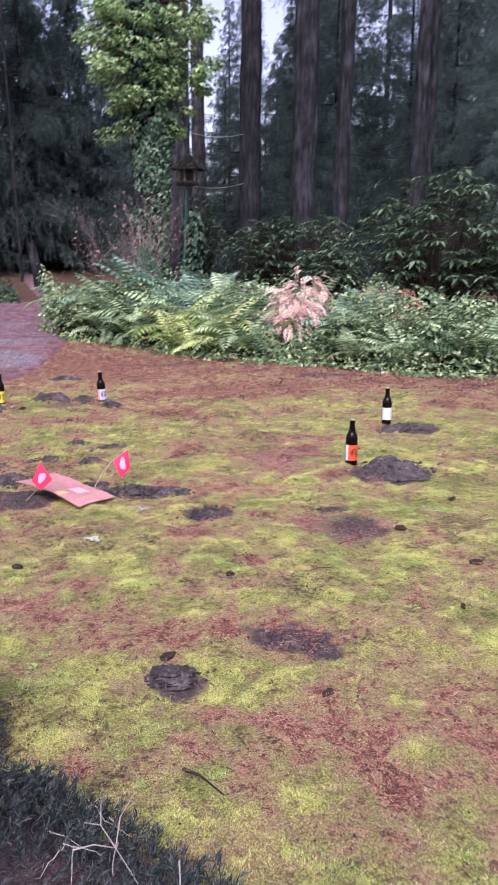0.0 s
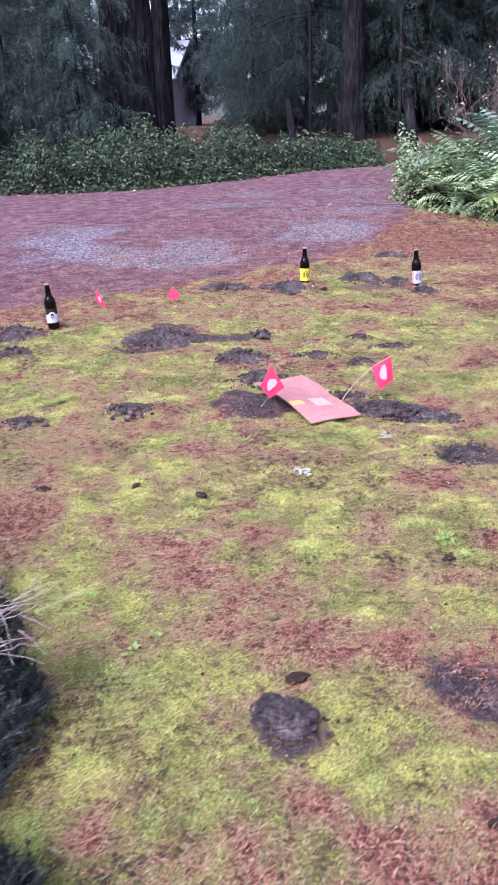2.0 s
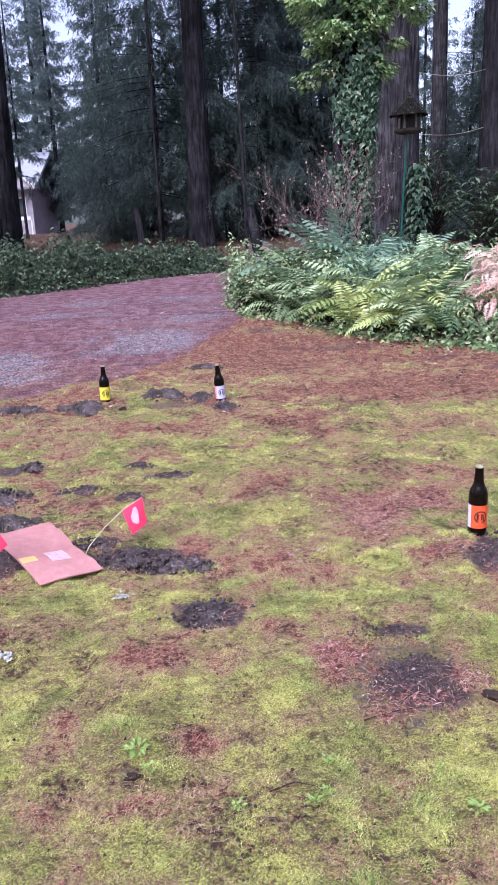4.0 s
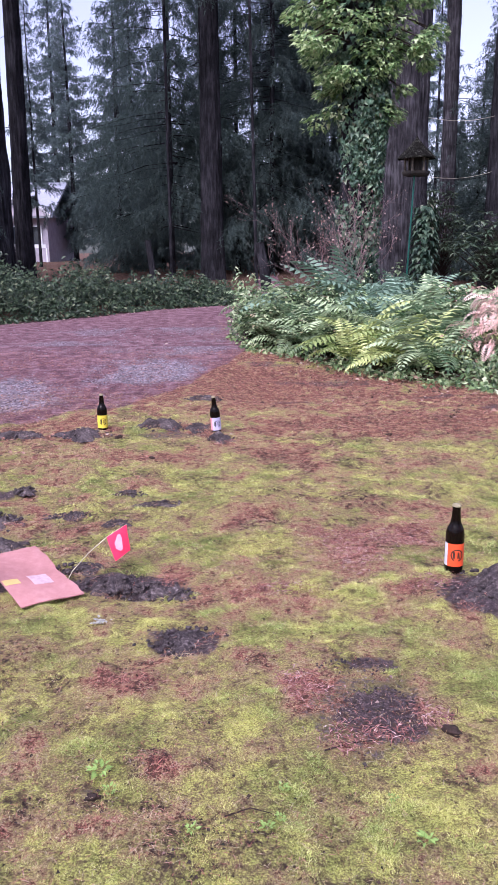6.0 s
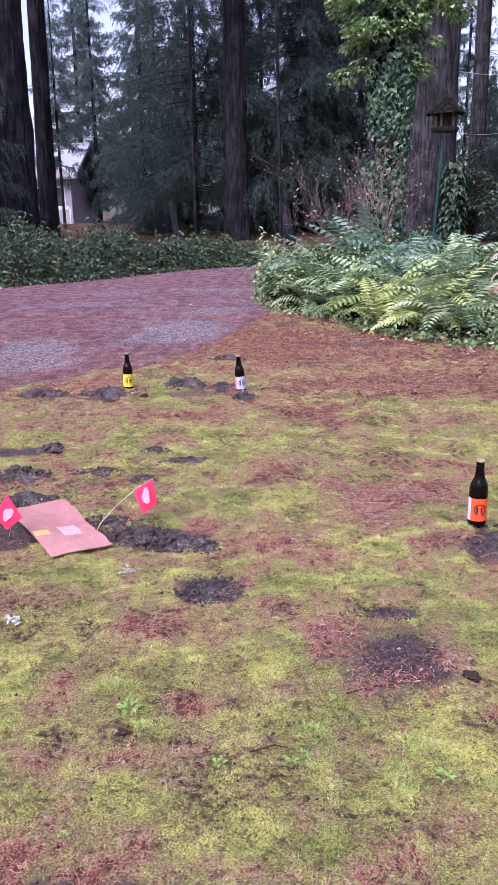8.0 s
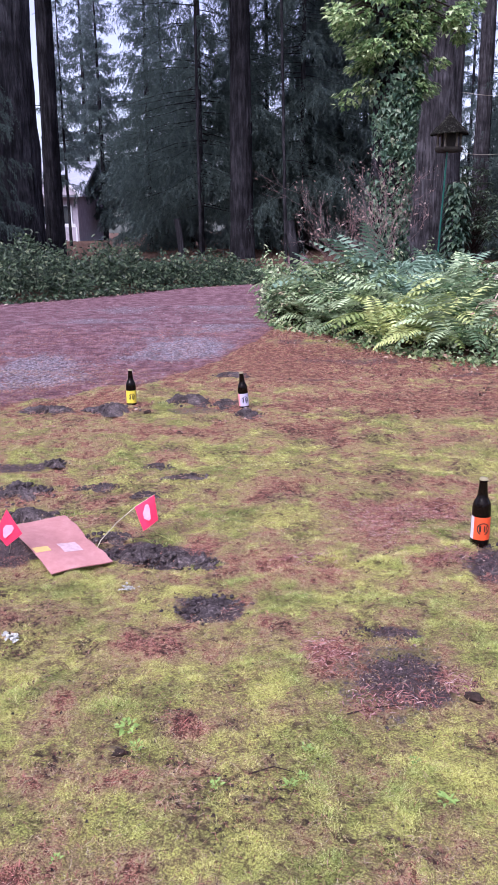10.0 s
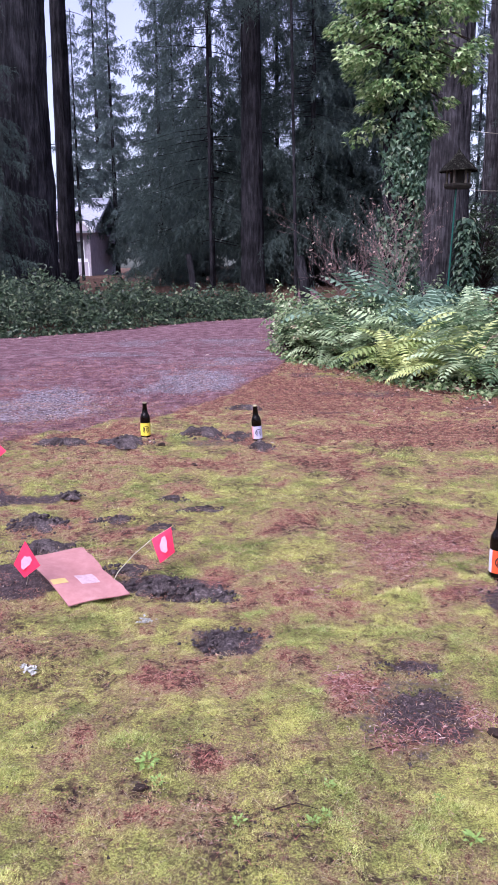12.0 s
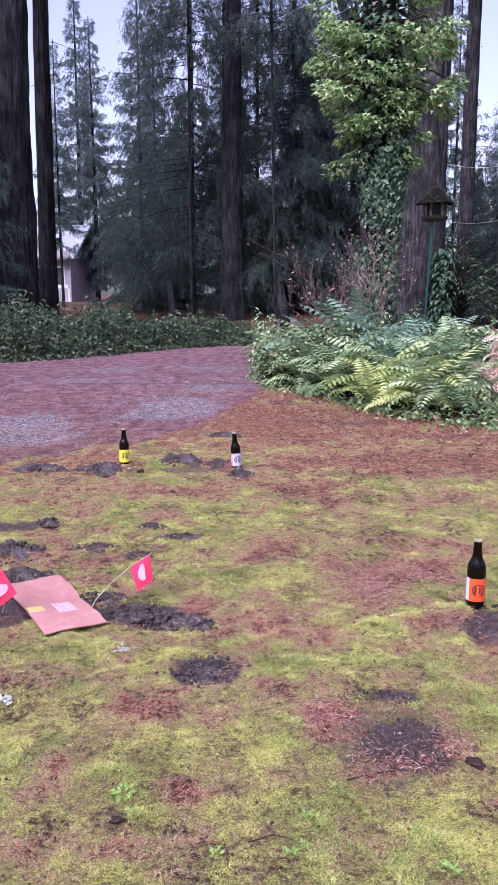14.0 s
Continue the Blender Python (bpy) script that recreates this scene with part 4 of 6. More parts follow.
def cloth(corners, bulge, thick=0.0008, n=9):
    a, b, c, d = [np.array(p, float) for p in corners]
    out = unit(np.cross(b - a, d - a))
    top = []
    for v in np.linspace(0, 1, n):
        for u in np.linspace(0, 1, n):
            p = a * (1 - u) * (1 - v) + b * u * (1 - v) + c * u * v + d * (1 - u) * v
            top.append(p + out * bulge * math.sin(2.6 * u + 1.5 * v))
    top = np.array(top)
    i, j = np.meshgrid(np.arange(n - 1), np.arange(n - 1), indexing="ij")
    k = (i * n + j).ravel()
    q = np.stack([k, k + 1, k + n + 1, k + n], -1)
    return np.concatenate([top + out * thick, top - out * thick]), np.concatenate([q, q[:, ::-1] + n * n])


def flag(wire, corners, label, patch=True, front=1):
    f = thing("marker_flag", label, "flag", group="pink marker flags")
    part("wire", mesh("wire", *tube(wire, 0.0016, 6), M_WIRE, soft=True), f, "thin bent steel wire")
    cl = part("flag_cloth", mesh("flag_cloth", *cloth(corners, 0.006), M_FLAG, soft=True), f)
    if patch:
        a, b, c, d = [np.array(p, float) for p in corners]
        at = lambda u, v: a * (1 - u) * (1 - v) + b * u * (1 - v) + c * u * v + d * (1 - u) * v
        out = unit(np.cross(b - a, d - a)) * 0.008 * front
        r = [0.24, 0.27, 0.2, 0.24, 0.29, 0.25, 0.19, 0.26, 0.28, 0.22]
        ring = [at(0.48 + 1.3 * k * math.cos(i * 0.2 * math.pi), 0.5 + 0.85 * k * math.sin(i * 0.2 * math.pi)) + out for i, k in enumerate(r)]
        v = np.array(ring + [at(0.48, 0.5) + out] + [p + out * 0.1 for p in ring] + [at(0.48, 0.5) + out * 1.1])
        k = np.arange(10)
        f = np.concatenate([np.stack([k, (k + 1) % 10, 10 + 0 * k], -1), np.stack([11 + (k + 1) % 10, 11 + k, 21 + 0 * k], -1)])
        part("flag_patch", mesh("flag_patch", v, f, M_PRINT), cl, "pale printed patch")


flag([(-0.40, 2.5, -0.02), (-0.37, 2.52, 0.04), (-0.32, 2.6, 0.085), (-0.254, 2.66, 0.132), (-0.168, 2.66, 0.188)],
     [(-0.254, 2.66, 0.132), (-0.216, 2.64, 0.034), (-0.157, 2.65, 0.078), (-0.168, 2.66, 0.188)], "neon pink marker flag on a bent wire beside the card")
flag([(-0.75, 2.5, -0.02), (-0.70, 2.4, 0.06), (-0.67, 2.31, 0.12), (-0.664, 2.305, 0.249)],
     [(-0.664, 2.3, 0.249), (-0.71, 2.29, 0.159), (-0.67, 2.28, 0.107), (-0.61, 2.3, 0.154)], "neon pink marker flag drooping in front of the card")
flag([(-2.11, 4.41, 0.0), (-2.12, 4.41, 0.07), (-2.15, 4.41, 0.13)],
     [(-2.155, 4.4, 0.128), (-2.16, 4.39, 0.045), (-2.10, 4.4, 0.002), (-2.115, 4.4, 0.07)], "neon pink marker flag drooping near the drive")
flag([(-1.64, 4.61, 0.0), (-1.65, 4.61, 0.06), (-1.665, 4.61, 0.11)],
     [(-1.665, 4.6, 0.108), (-1.71, 4.6, 0.03), (-1.65, 4.58, 0.012), (-1.605, 4.6, 0.05)], "neon pink marker flag slumped on the lawn", False)


# ---- scraps, weeds and sticks on the lawn ----
def scrap(x, y, size, label):
    n = 30
    p = rng.normal(0, 1, (n, 3)) * (size * 0.36, size * 0.25, 0.003)
    me = mesh("paper_scrap", *leaves(p, sphere_dirs(n) * (1, 1, 0.4), sphere_dirs(n) * 0.5 + (0, 0, 1), size * rng.uniform(0.3, 0.55, n), size * rng.uniform(0.3, 0.5, n), 0.3), M_SCRAP)
    tagged(part("paper_scrap", me, None, "", pose(x, y, float(turf_z(x, y)) + 0.017)), label, "scrap")


scrap(-0.19, 2.16, 0.03, "crumpled white scrap lying in the moss")
scrap(-0.48, 1.77, 0.034, "ragged white scrap lying in the moss")
scrap(-0.51, 1.8, 0.016, "ragged white scrap lying in the moss")


WEED_LEAF = mesh("leaf", *leaves(np.zeros((1, 3)), np.array([[1.0, 0, 0]]), np.array([[0, 0, 1.0]]), 1.0, 0.62), M_WEED)


def weed(x, y, size, count):
    w = thing("weed", "small bright green leafy weed in the lawn", "weed", pose(x, y, float(turf_z(x, y)) + 0.012), group="weeds in the lawn")
    for k in range(count):
        m = pose(0, 0, 0, 0, 0, 360 * k / count + rng.uniform(-15, 15)) @ pose(size * rng.uniform(0.1, 0.7), 0, size * rng.uniform(0, 0.5), rng.uniform(-25, 25), -rng.uniform(-10, 50), 0)
        part("leaf", WEED_LEAF, w, "", m @ Matrix.Scale(size * rng.uniform(0.4, 0.9), 4))


for x, y, s, n in [(-0.02, 1.31, 0.06, 9), (0.02, 1.24, 0.035, 8), (0.40, 1.13, 0.04, 9), (0.43, 1.16, 0.03, 7), (0.44, 1.26, 0.035, 7), (0.75, 1.09, 0.05, 8), (0.70, 1.24, 0.03, 7), (-0.81, 0.72, 0.045, 8),
                   (-0.99, 0.94, 0.04, 7), (-0.75, 2.08, 0.05, 8), (0.23, 1.1, 0.03, 6), (-0.6, 0.07, 0.03, 7), (0.52, 0.72, 0.05, 8), (-0.08, 0.88, 0.03, 6), (-1.55, 4.5, 0.05, 9), (-0.77, 0.78, 0.035, 7)]:
    weed(x, y, s * 0.5, n + 8)


def stick(points, r, label):
    tagged(new("stick", mesh("stick", *tube([(x, y, float(turf_z(x, y)) + z) for x, y, z in points], np.linspace(r, r * 0.4, len(points)), 6), M_CONE, soft=True)), label, "stick")


stick([(-0.49, 0.09, 0.01), (-0.46, 0.045, 0.014), (-0.42, -0.03, 0.008)], 0.0048, "dark broken stick lying in the dead grass")
stick([(0.55, 1.42, 0.008), (0.62, 1.45, 0.012), (0.70, 1.46, 0.008)], 0.0022, "dark thin stick lying in the moss")
stick([(0.30, 1.16, 0.008), (0.36, 1.2, 0.012), (0.41, 1.18, 0.008)], 0.0022, "dark thin stick lying in the moss")


# ---- the juniper in the corner of the lawn ----
def juniper():
    ob = thing("juniper_shrub", "low dark grey-green juniper with bleached dead twigs", "shrub", pose(0, 0, 0))
    x, y = rng.uniform(-2.4, -0.3, 20000), rng.uniform(-0.95, 1.35, 20000)
    inside = juniper_depth(x, y)
    lumpy = fbm(x, y, 0.24, 75, 2)
    keep = (inside > 0) & (rng.uniform(0, 1, 20000) < 0.6 + 1.1 * lumpy)
    x, y, inside, lumpy = x[keep], y[keep], inside[keep], lumpy[keep]
    n, m = len(x), 30
    h = (0.2 * smooth(-0.05, 0.35, inside) * np.clip(0.75 + 1.3 * lumpy, 0.2, 2) + 0.025) * rng.uniform(0.55, 1.1, n)
    stem = unit(np.stack([rng.normal(0.45, 0.5, n), rng.normal(0, 0.5, n), rng.uniform(0.5, 1.2, n)], -1))
    reach = rng.uniform(0.05, 0.11, n)
    along = rng.uniform(0, 1, (n, m, 1))
    p = np.stack([x, y, h], -1)[:, None] + stem[:, None] * (along - 0.6) * reach[:, None, None]
    d = stem[:, None] * 0.9 + unit(rng.normal(size=(n, m, 3))) * (1.05 - 0.5 * along)
    p, d = p.reshape(-1, 3), d.reshape(-1, 3)
    p[:, 2] = np.maximum(p[:, 2], 0.006)
    v, f = leaves(p, d, sphere_dirs(n * m), rng.uniform(0.012, 0.026, n * m), 0.0034)
    tagged(part("foliage", mesh("foliage", v, f, M_JUNIPER), ob), kind="stuff")
    dead = []
    for k in range(84):
        if k < 50:
            c, reach = np.array((-1.06, 0.5, 0.2)) + rng.normal(0, 0.05, 3) * (1, 1.4, 0.3), rng.uniform(0.08, 0.2)
        elif k < 75:
            c, reach = np.array((-1.2, 0.72, 0.17)) + rng.normal(0, 0.05, 3) * (1, 1, 0.4), rng.uniform(0.05, 0.14)
        else:
            c, reach = np.array((-0.76, -0.14, 0.07)) + rng.normal(0, 0.05, 3) * (1, 1, 0.3), rng.uniform(0.05, 0.15)
        a = rng.uniform(-2.6, 1.6)
        d = np.array((math.cos(a), math.sin(a), rng.uniform(-0.15, 0.5)))
        ts = np.linspace(0, 1, 5)[:, None]
        pts = c + d * reach * ts + rng.normal(0, 0.006, (5, 3)) * ts
        dead.append(tube(pts, np.linspace(0.0015, 0.0006, 5), 4))
    for line in ([(-0.79, -0.24, 0.13), (-0.75, -0.25, 0.14), (-0.71, -0.26, 0.13), (-0.68, -0.33, 0.1)], [(-0.71, -0.26, 0.13), (-0.69, -0.2, 0.15), (-0.63, -0.1, 0.14)],
                 [(-0.71, -0.26, 0.13), (-0.73, -0.2, 0.14), (-0.76, -0.17, 0.13)], [(-0.6, -0.33, 0.13), (-0.61, -0.38, 0.1), (-0.6, -0.43, 0.06)], [(-0.73, -0.2, 0.14), (-0.72, -0.14, 0.15)]):
        dead.append(tube(line, np.linspace(0.0017, 0.0007, len(line)), 5))
    part("dead_branchwork", mesh("dead_branchwork", *joined(dead), M_PALETWIG), ob, "bleached dead twigs")["kind"] = "stuff"


juniper()


# ---- ferns and leaves of the bed ----
def frond_mesh(name, material, length=0.8, pairs=15, rise=70, fall=-35, width=0.15):
    """An arching frond along +x: a midrib with leaflets on both sides."""
    ts = np.linspace(0, 1, 10)
    e = np.radians(rise + (fall - rise) * ts**1.15)
    line = np.cumsum(np.stack([np.cos(e), 0 * e, np.sin(e)], -1), 0) * length / 10
    v, f = tube(line, np.linspace(0.0025, 0.001, 10), 3)
    t = np.linspace(0.08, 0.99, pairs)
    p = np.stack([np.interp(t, ts, line[:, k]) for k in range(3)], -1)
    et = np.interp(t, ts, e)
    w = width * np.sin(np.pi * np.clip(t * 0.9 + 0.12, 0, 1)) ** 0.7 + 0.012
    lv = []
    for s in (1, -1):
        tilt = 0.25 * np.sin(7 * t + s)
        d = np.stack([0.5 * np.cos(et), s * np.ones(pairs), 0.5 * np.sin(et) - 0.22 + 0.1 * tilt], -1)
        lv.append(leaves(p, d, np.stack([-np.sin(et), tilt, np.cos(et)], -1), w, 0.035 + 0 * t, 0.08))
    tri = np.concatenate([f[:, [0, 1, 2]], f[:, [0, 2, 3]]])
    vv, ff = joined([(v, tri), joined(lv)])
    return mesh(name, vv, ff, material)


FRONDS = {key: [frond_mesh("frond", m, 0.8, 14, a, b) for a, b in arcs] for key, m, arcs in
          (("green", M_FERN, ((80, 5), (74, -25), (62, -50))), ("blue", M_FERNBLUE, ((82, 15), (76, -15), (66, -40))), ("gold", M_FERNGOLD, ((76, -5), (68, -35), (52, -45))),
           ("dead", M_FERNDEAD, ((38, -80), (22, -85), (8, -80))), ("rust", M_FERNRUST, ((60, -75), (45, -80), (30, -85))))}
FERN_WORDS = {"green": "green sword fern among ivy at the lawn's edge", "blue": "bluish-green sword fern with arching fronds", "gold": "yellowing sword fern at the front of the bed",
              "dead": "heap of withered salmon-pink fern fronds", "rust": "clump of rusty brown withered fern"}


def fern(x, y, kind, size=1.0, count=11):
    f = thing("fern", FERN_WORDS[kind], "fern", pose(x, y, float(ground_z(x, y)) + 0.06), group="ferns in the bed")
    start = rng.uniform(0, 360)
    for k in range(count):
        me = FRONDS[kind][int(rng.integers(3))]
        m = pose(0, 0, 0, 0, 0, start + 360 * k / count + rng.uniform(-14, 14)) @ pose(0.03, 0, 0, rng.uniform(-22, 22), rng.uniform(-14, 14), 0)
        part("frond", me, f, "", m @ Matrix.Scale(size * rng.uniform(0.8, 1.2), 4))


FERNS = [(0.5, 10.2, "green", 0.6), (0.65, 9.8, "green", 0.6), (0.95, 9.5, "green", 0.8), (0.45, 10.9, "green", 0.6), (1.2, 9.0, "green", 0.8), (1.05, 10.3, "blue", 1.0), (1.45, 10.2, "blue", 1.15),
         (1.75, 10.0, "blue", 1.1), (1.5, 8.5, "gold", 0.75), (1.75, 9.0, "green", 0.85), (2.2, 8.7, "green", 0.9), (2.1, 7.9, "green", 0.8), (2.2, 8.3, "gold", 0.8),
         (2.7, 9.2, "green", 0.95), (2.3, 9.8, "blue", 0.9), (2.9, 10.2, "green", 0.9), (3.5, 7.6, "blue", 0.8), (3.9, 7.2, "green", 0.8), (4.6, 6.9, "green", 0.85), (3.3, 6.9, "green", 0.7), (5.2, 6.6, "green", 0.8),
         (4.2, 8.3, "blue", 0.8), (3.6, 9.3, "green", 0.9), (1.0, 11.2, "green", 0.8), (0.55, 11.4, "green", 0.8), (2.6, 11.3, "blue", 0.9), (6.0, 6.2, "green", 0.8)]
FERNS += [(0.7, 9.3, "green", 0.55), (1.38, 8.05, "gold", 0.6), (1.9, 8.25, "gold", 0.75), (1.55, 9.3, "blue", 0.7), (1.0, 8.75, "green", 0.5), (1.75, 7.72, "gold", 0.6), (2.05, 7.5, "green", 0.65), (3.0, 6.5, "green", 0.55),
          (3.6, 6.2, "green", 0.6), (4.2, 5.9, "green", 0.65), (5.0, 5.6, "green", 0.6), (0.45, 9.75, "green", 0.45)]
for x, y, kind, size in FERNS:
    fern(x, y, kind, size * 1.42, 13)


def fern_heap(x, y, kind, width, top, count, size=0.6):
    """Withered fronds slumped over one another, tips hanging down all round."""
    f = thing("fern", FERN_WORDS[kind], "fern", pose(x, y, float(ground_z(x, y))), group="withered ferns in the bed")
    for k in range(count):
        a, q = rng.uniform(0, 2 * math.pi), math.sqrt(rng.uniform(0, 1))
        m = pose(0.6 * width * q * math.cos(a), 0.6 * width * q * math.sin(a), top * rng.uniform(0.35, 0.85) * (1 - 0.35 * q), 0, 0, math.degrees(a) + rng.uniform(-50, 50))
        m = m @ pose(0, 0, 0, rng.uniform(-35, 35), rng.uniform(-15, 25), 0)
        part("frond", FRONDS[kind][int(rng.integers(3))], f, "", m @ Matrix.Scale(size * rng.uniform(0.65, 1.1), 4))


fern_heap(2.84, 7.7, "dead", 0.48, 1.2, 95, 0.4)
fern_heap(3.2, 8.2, "dead", 0.38, 1.48, 60, 0.4)
fern_heap(4.4, 8.1, "rust", 0.4, 1.0, 34)
fern_heap(4.15, 7.6, "rust", 0.25, 0.7, 20, 0.5)
fern_heap(3.0, 11.9, "rust", 0.4, 0.9, 34)
fern_heap(3.6, 12.2, "dead", 0.4, 0.85, 34)


def leafy_cover(x, y, depth, height, size, material, name, label, kind="lobed", flop=0.7):
    """Leaves over a lumpy cover whose front slopes to the ground."""
    keep = depth > 0
    x, y, depth = x[keep], y[keep], depth[keep]
    n = len(x)
    top = (height(x) if callable(height) else height) * smooth(-0.1, 0.7, depth) * np.clip(0.72 + 0.9 * fbm(x, y, 0.8, 81, 3) + 1.3 * fbm(x, y, 0.3, 85, 2), 0.1, 2) + 0.04
    z = ground_z(x, y) + top * (1 - 0.75 * rng.uniform(0, 1, n) ** 1.4)
    a = rng.normal(-np.pi / 2, 1.0, n)
    d = np.stack([np.cos(a), np.sin(a), rng.normal(-0.35, 0.4, n)], -1)
    nrm = np.stack([rng.normal(0, flop, n), rng.normal(-0.45, flop, n), np.ones(n)], -1)
    p = np.stack([x, y, z], -1)
    s = size * rng.uniform(0.6, 1.25, n)
    v, f = lobed(p, d, nrm, s) if kind == "lobed" else leaves(p, d, nrm, s * 1.2, s * 0.6)
    tagged(new(name, mesh(name, v, f, material)), label, "ground cover", kind="stuff")


x, y = scatter(66000, -0.4, 7.6, 4.0, 13.0)
leafy_cover(x, y, np.where((x > -0.1 + 0.1 * np.maximum(y - 10.5, 0)), bed_depth(x, y) + 0.15 * fbm(x, y, 0.5, 91, 3), -1), 0.46, 0.062, M_BEDLEAF, "bed_ivy", "tangled ivy and bramble leaves covering the bed", "kite", 1.0)
x, y = scatter(10000, -0.2, 7.0, 4.2, 11)
d = bed_depth(x, y) + 0.2 + 0.2 * fbm(x, y, 0.4, 92, 3)
leafy_cover(x, y, np.where(d < 0.6, d, -1), 0.26, 0.058, leaf_material("edge_ivy_leaves", [(0.0, (0.04, 0.08, 0.03)), (0.6, (0.2, 0.29, 0.11)), (1.0, (0.52, 0.57, 0.3))], 0.45, 0.2), "edge_ivy", "pale green ivy creeping onto the lawn's edge")
x, y = scatter(150000, -12, 0.1, 9, 19.5)
d = hedge_depth(x, y) + 0.2 * fbm(x, y, 0.6, 93, 3)
leafy_cover(x, y, np.where((d < 4.2) & (x < -0.1 - 0.12 * (y - 15.4)), d, -1), lambda x: np.interp(x, [-9, -5, -3, -1.5, -0.3], [0.56, 0.54, 0.5, 0.34, 0.24]), 0.078, M_HEDGE, "ivy_bank", "dark ivy and salal bank along the far side of the drive", "kite", 0.9)

# Pale fallen leaves along the edges of bed and drive.
x, y = scatter(4200, -8, 5.5, 4.5, 15.5)
d1, d2 = bed_depth(x, y), hedge_depth(x, y)
keep = ((d1 > -0.5) & (d1 < 0.1) & (x > -0.3)) | ((d2 > -0.3) & (d2 < 0.1) & (x < -0.3)) | (rng.uniform(0, 1, len(x)) < 0.014) & (d1 < 0) & (d2 < 0)
x, y = x[keep], y[keep]
n = len(x)
v, f = leaves(np.stack([x, y, ground_z(x, y) + 0.012], -1), np.stack([rng.normal(size=n), rng.normal(size=n), 0 * x], -1), np.tile((0.1, -0.1, 1.0), (n, 1)) + rng.normal(0, 0.2, (n, 3)), rng.uniform(0.03, 0.08, n), 0.04)
tagged(new("fallen_leaves", mesh("fallen_leaves", v, f, leaf_material("fallen_leaf", [(0.0, (0.3, 0.14, 0.1)), (0.6, (0.55, 0.36, 0.29)), (1.0, (0.75, 0.62, 0.55))], 0.7, 0.1))), "pale fallen leaves along the bed and drive", "leaf litter", kind="stuff")


# ---- trees ----
def trunk_mesh(name, points, radii, material, sides=22, seed=0.0):
    p = np.array(points, float)
    rows = 44
    if sides > 24:
        sides, rows = 72, 100
    zs = np.linspace(0, 1, rows)
    t = np.linspace(0, 1, len(p))
    line = np.stack([np.interp(zs, t, p[:, k]) for k in range(3)], -1)
    v, f = tube(line, np.interp(zs, t, radii), sides)
    a = np.tile(np.arange(sides), len(zs))
    row = np.repeat(np.arange(len(zs)), sides)
    axis_p = line[row]
    k = 1 + 0.13 * fbm(a * 1.0 + seed, row * 0.35, 1.6, int(seed * 10) + 5, 2)[:, None]
    if sides == 72:
        ridge = np.abs(fbm(np.cos(a * 2 * np.pi / sides) * 7 + seed, np.sin(a * 2 * np.pi / sides) * 7 + row * 0.22, 1.0, int(seed * 7) + 3, 3))
        k = k + 0.28 * np.minimum(ridge, 0.3)[:, None]
    k = k + (0.22 * np.exp(-row * 22 / rows / 1.0) * (1 + 0.6 * np.cos(a * 2 * np.pi / sides * 5 + seed)))[:, None]
    return mesh(name, axis_p + (v - axis_p) * k, f, material, soft=True)


def boughs(height, clear, radius, seed, step=0.42, hang=0.55, fine=True, grain=20):
    """Thin limbs hung with drooping needle sprays, about the fir's own foot."""
    r = np.random.default_rng(seed)
    limbs, pos, dirs, lens = [], [], [], []
    z = clear
    while z < height - 0.3:
        up = (z - clear) / (height - clear)
        close = fine and z < 13
        reach = radius * (1 - up) ** 0.8 * (0.55 + 0.45 * min(1, (z - clear) / 2 + 0.55))
        for _ in range(5):
            a = r.uniform(0, 2 * np.pi)
            zl = z + r.uniform(-0.25, 0.25)
            l = reach * r.uniform(0.45, 1.2) + 0.15
            ts = np.linspace(0, 1, 7)
            out = l * ts
            zz = zl + l * (0.22 * (up - 0.1) * 2 * ts - hang * 0.55 * ts**1.8 + 0.14 * ts**4)
            bend = r.normal(0, 0.12)
            line = np.stack([out * np.cos(a + bend * ts), out * np.sin(a + bend * ts), zz], -1)
            limbs.append(tube(line[::2], np.linspace(0.006 + 0.004 * l, 0.002, 4), 3))
            n = max(6, int(l * 10))
            for t in np.sort(r.uniform(0.15, 1.0, n)):
                c = np.array([np.interp(t, ts, line[:, k]) for k in range(3)])
                b = a + r.choice((-1, 1)) * r.uniform(0.2, 1.3)
                sl = (0.28 + 0.2 * l) * (1.2 - 0.6 * t) * r.uniform(0.5, 1.3)
                m = max(5, int(sl * (46 if close else 14 if fine else grain)))
                q = np.linspace(0.05, 1, m)
                side = sl * (1 - (1 - q) ** 1.6) * 0.62
                pos.append(c + np.stack([np.cos(b) * side, np.sin(b) * side, -(0.25 + hang) * sl * q**1.7], -1) + r.normal(0, 0.03, (m, 3)))
                dirs.append(np.stack([np.cos(b) * 0.35 + r.normal(0, 0.5, m), np.sin(b) * 0.35 + r.normal(0, 0.5, m), -0.35 - 0.9 * q * hang + r.normal(0, 0.3, m)], -1))
                lens.append(r.uniform(0.08, 0.2, m) * (0.75 + 0.4 * (1 - up)) * (0.75 if close else 1.3 if fine else 34 / grain))
        z += step * 0.85 * r.uniform(0.7, 1.3) * (1.2 - 0.5 * up)
    p, d, l = np.concatenate(pos), np.concatenate(dirs), np.concatenate(lens)
    n = len(p)
    d = unit(d)
    side = unit(np.cross(d, r.normal(size=(n, 3))))
    w = (l * r.uniform(0.07, 0.15, n))[:, None]
    v = np.stack([p - side * w, p + side * w, p + d * l[:, None]], 1).reshape(-1, 3)
    return joined(limbs), (v, np.arange(3 * n).reshape(-1, 3))


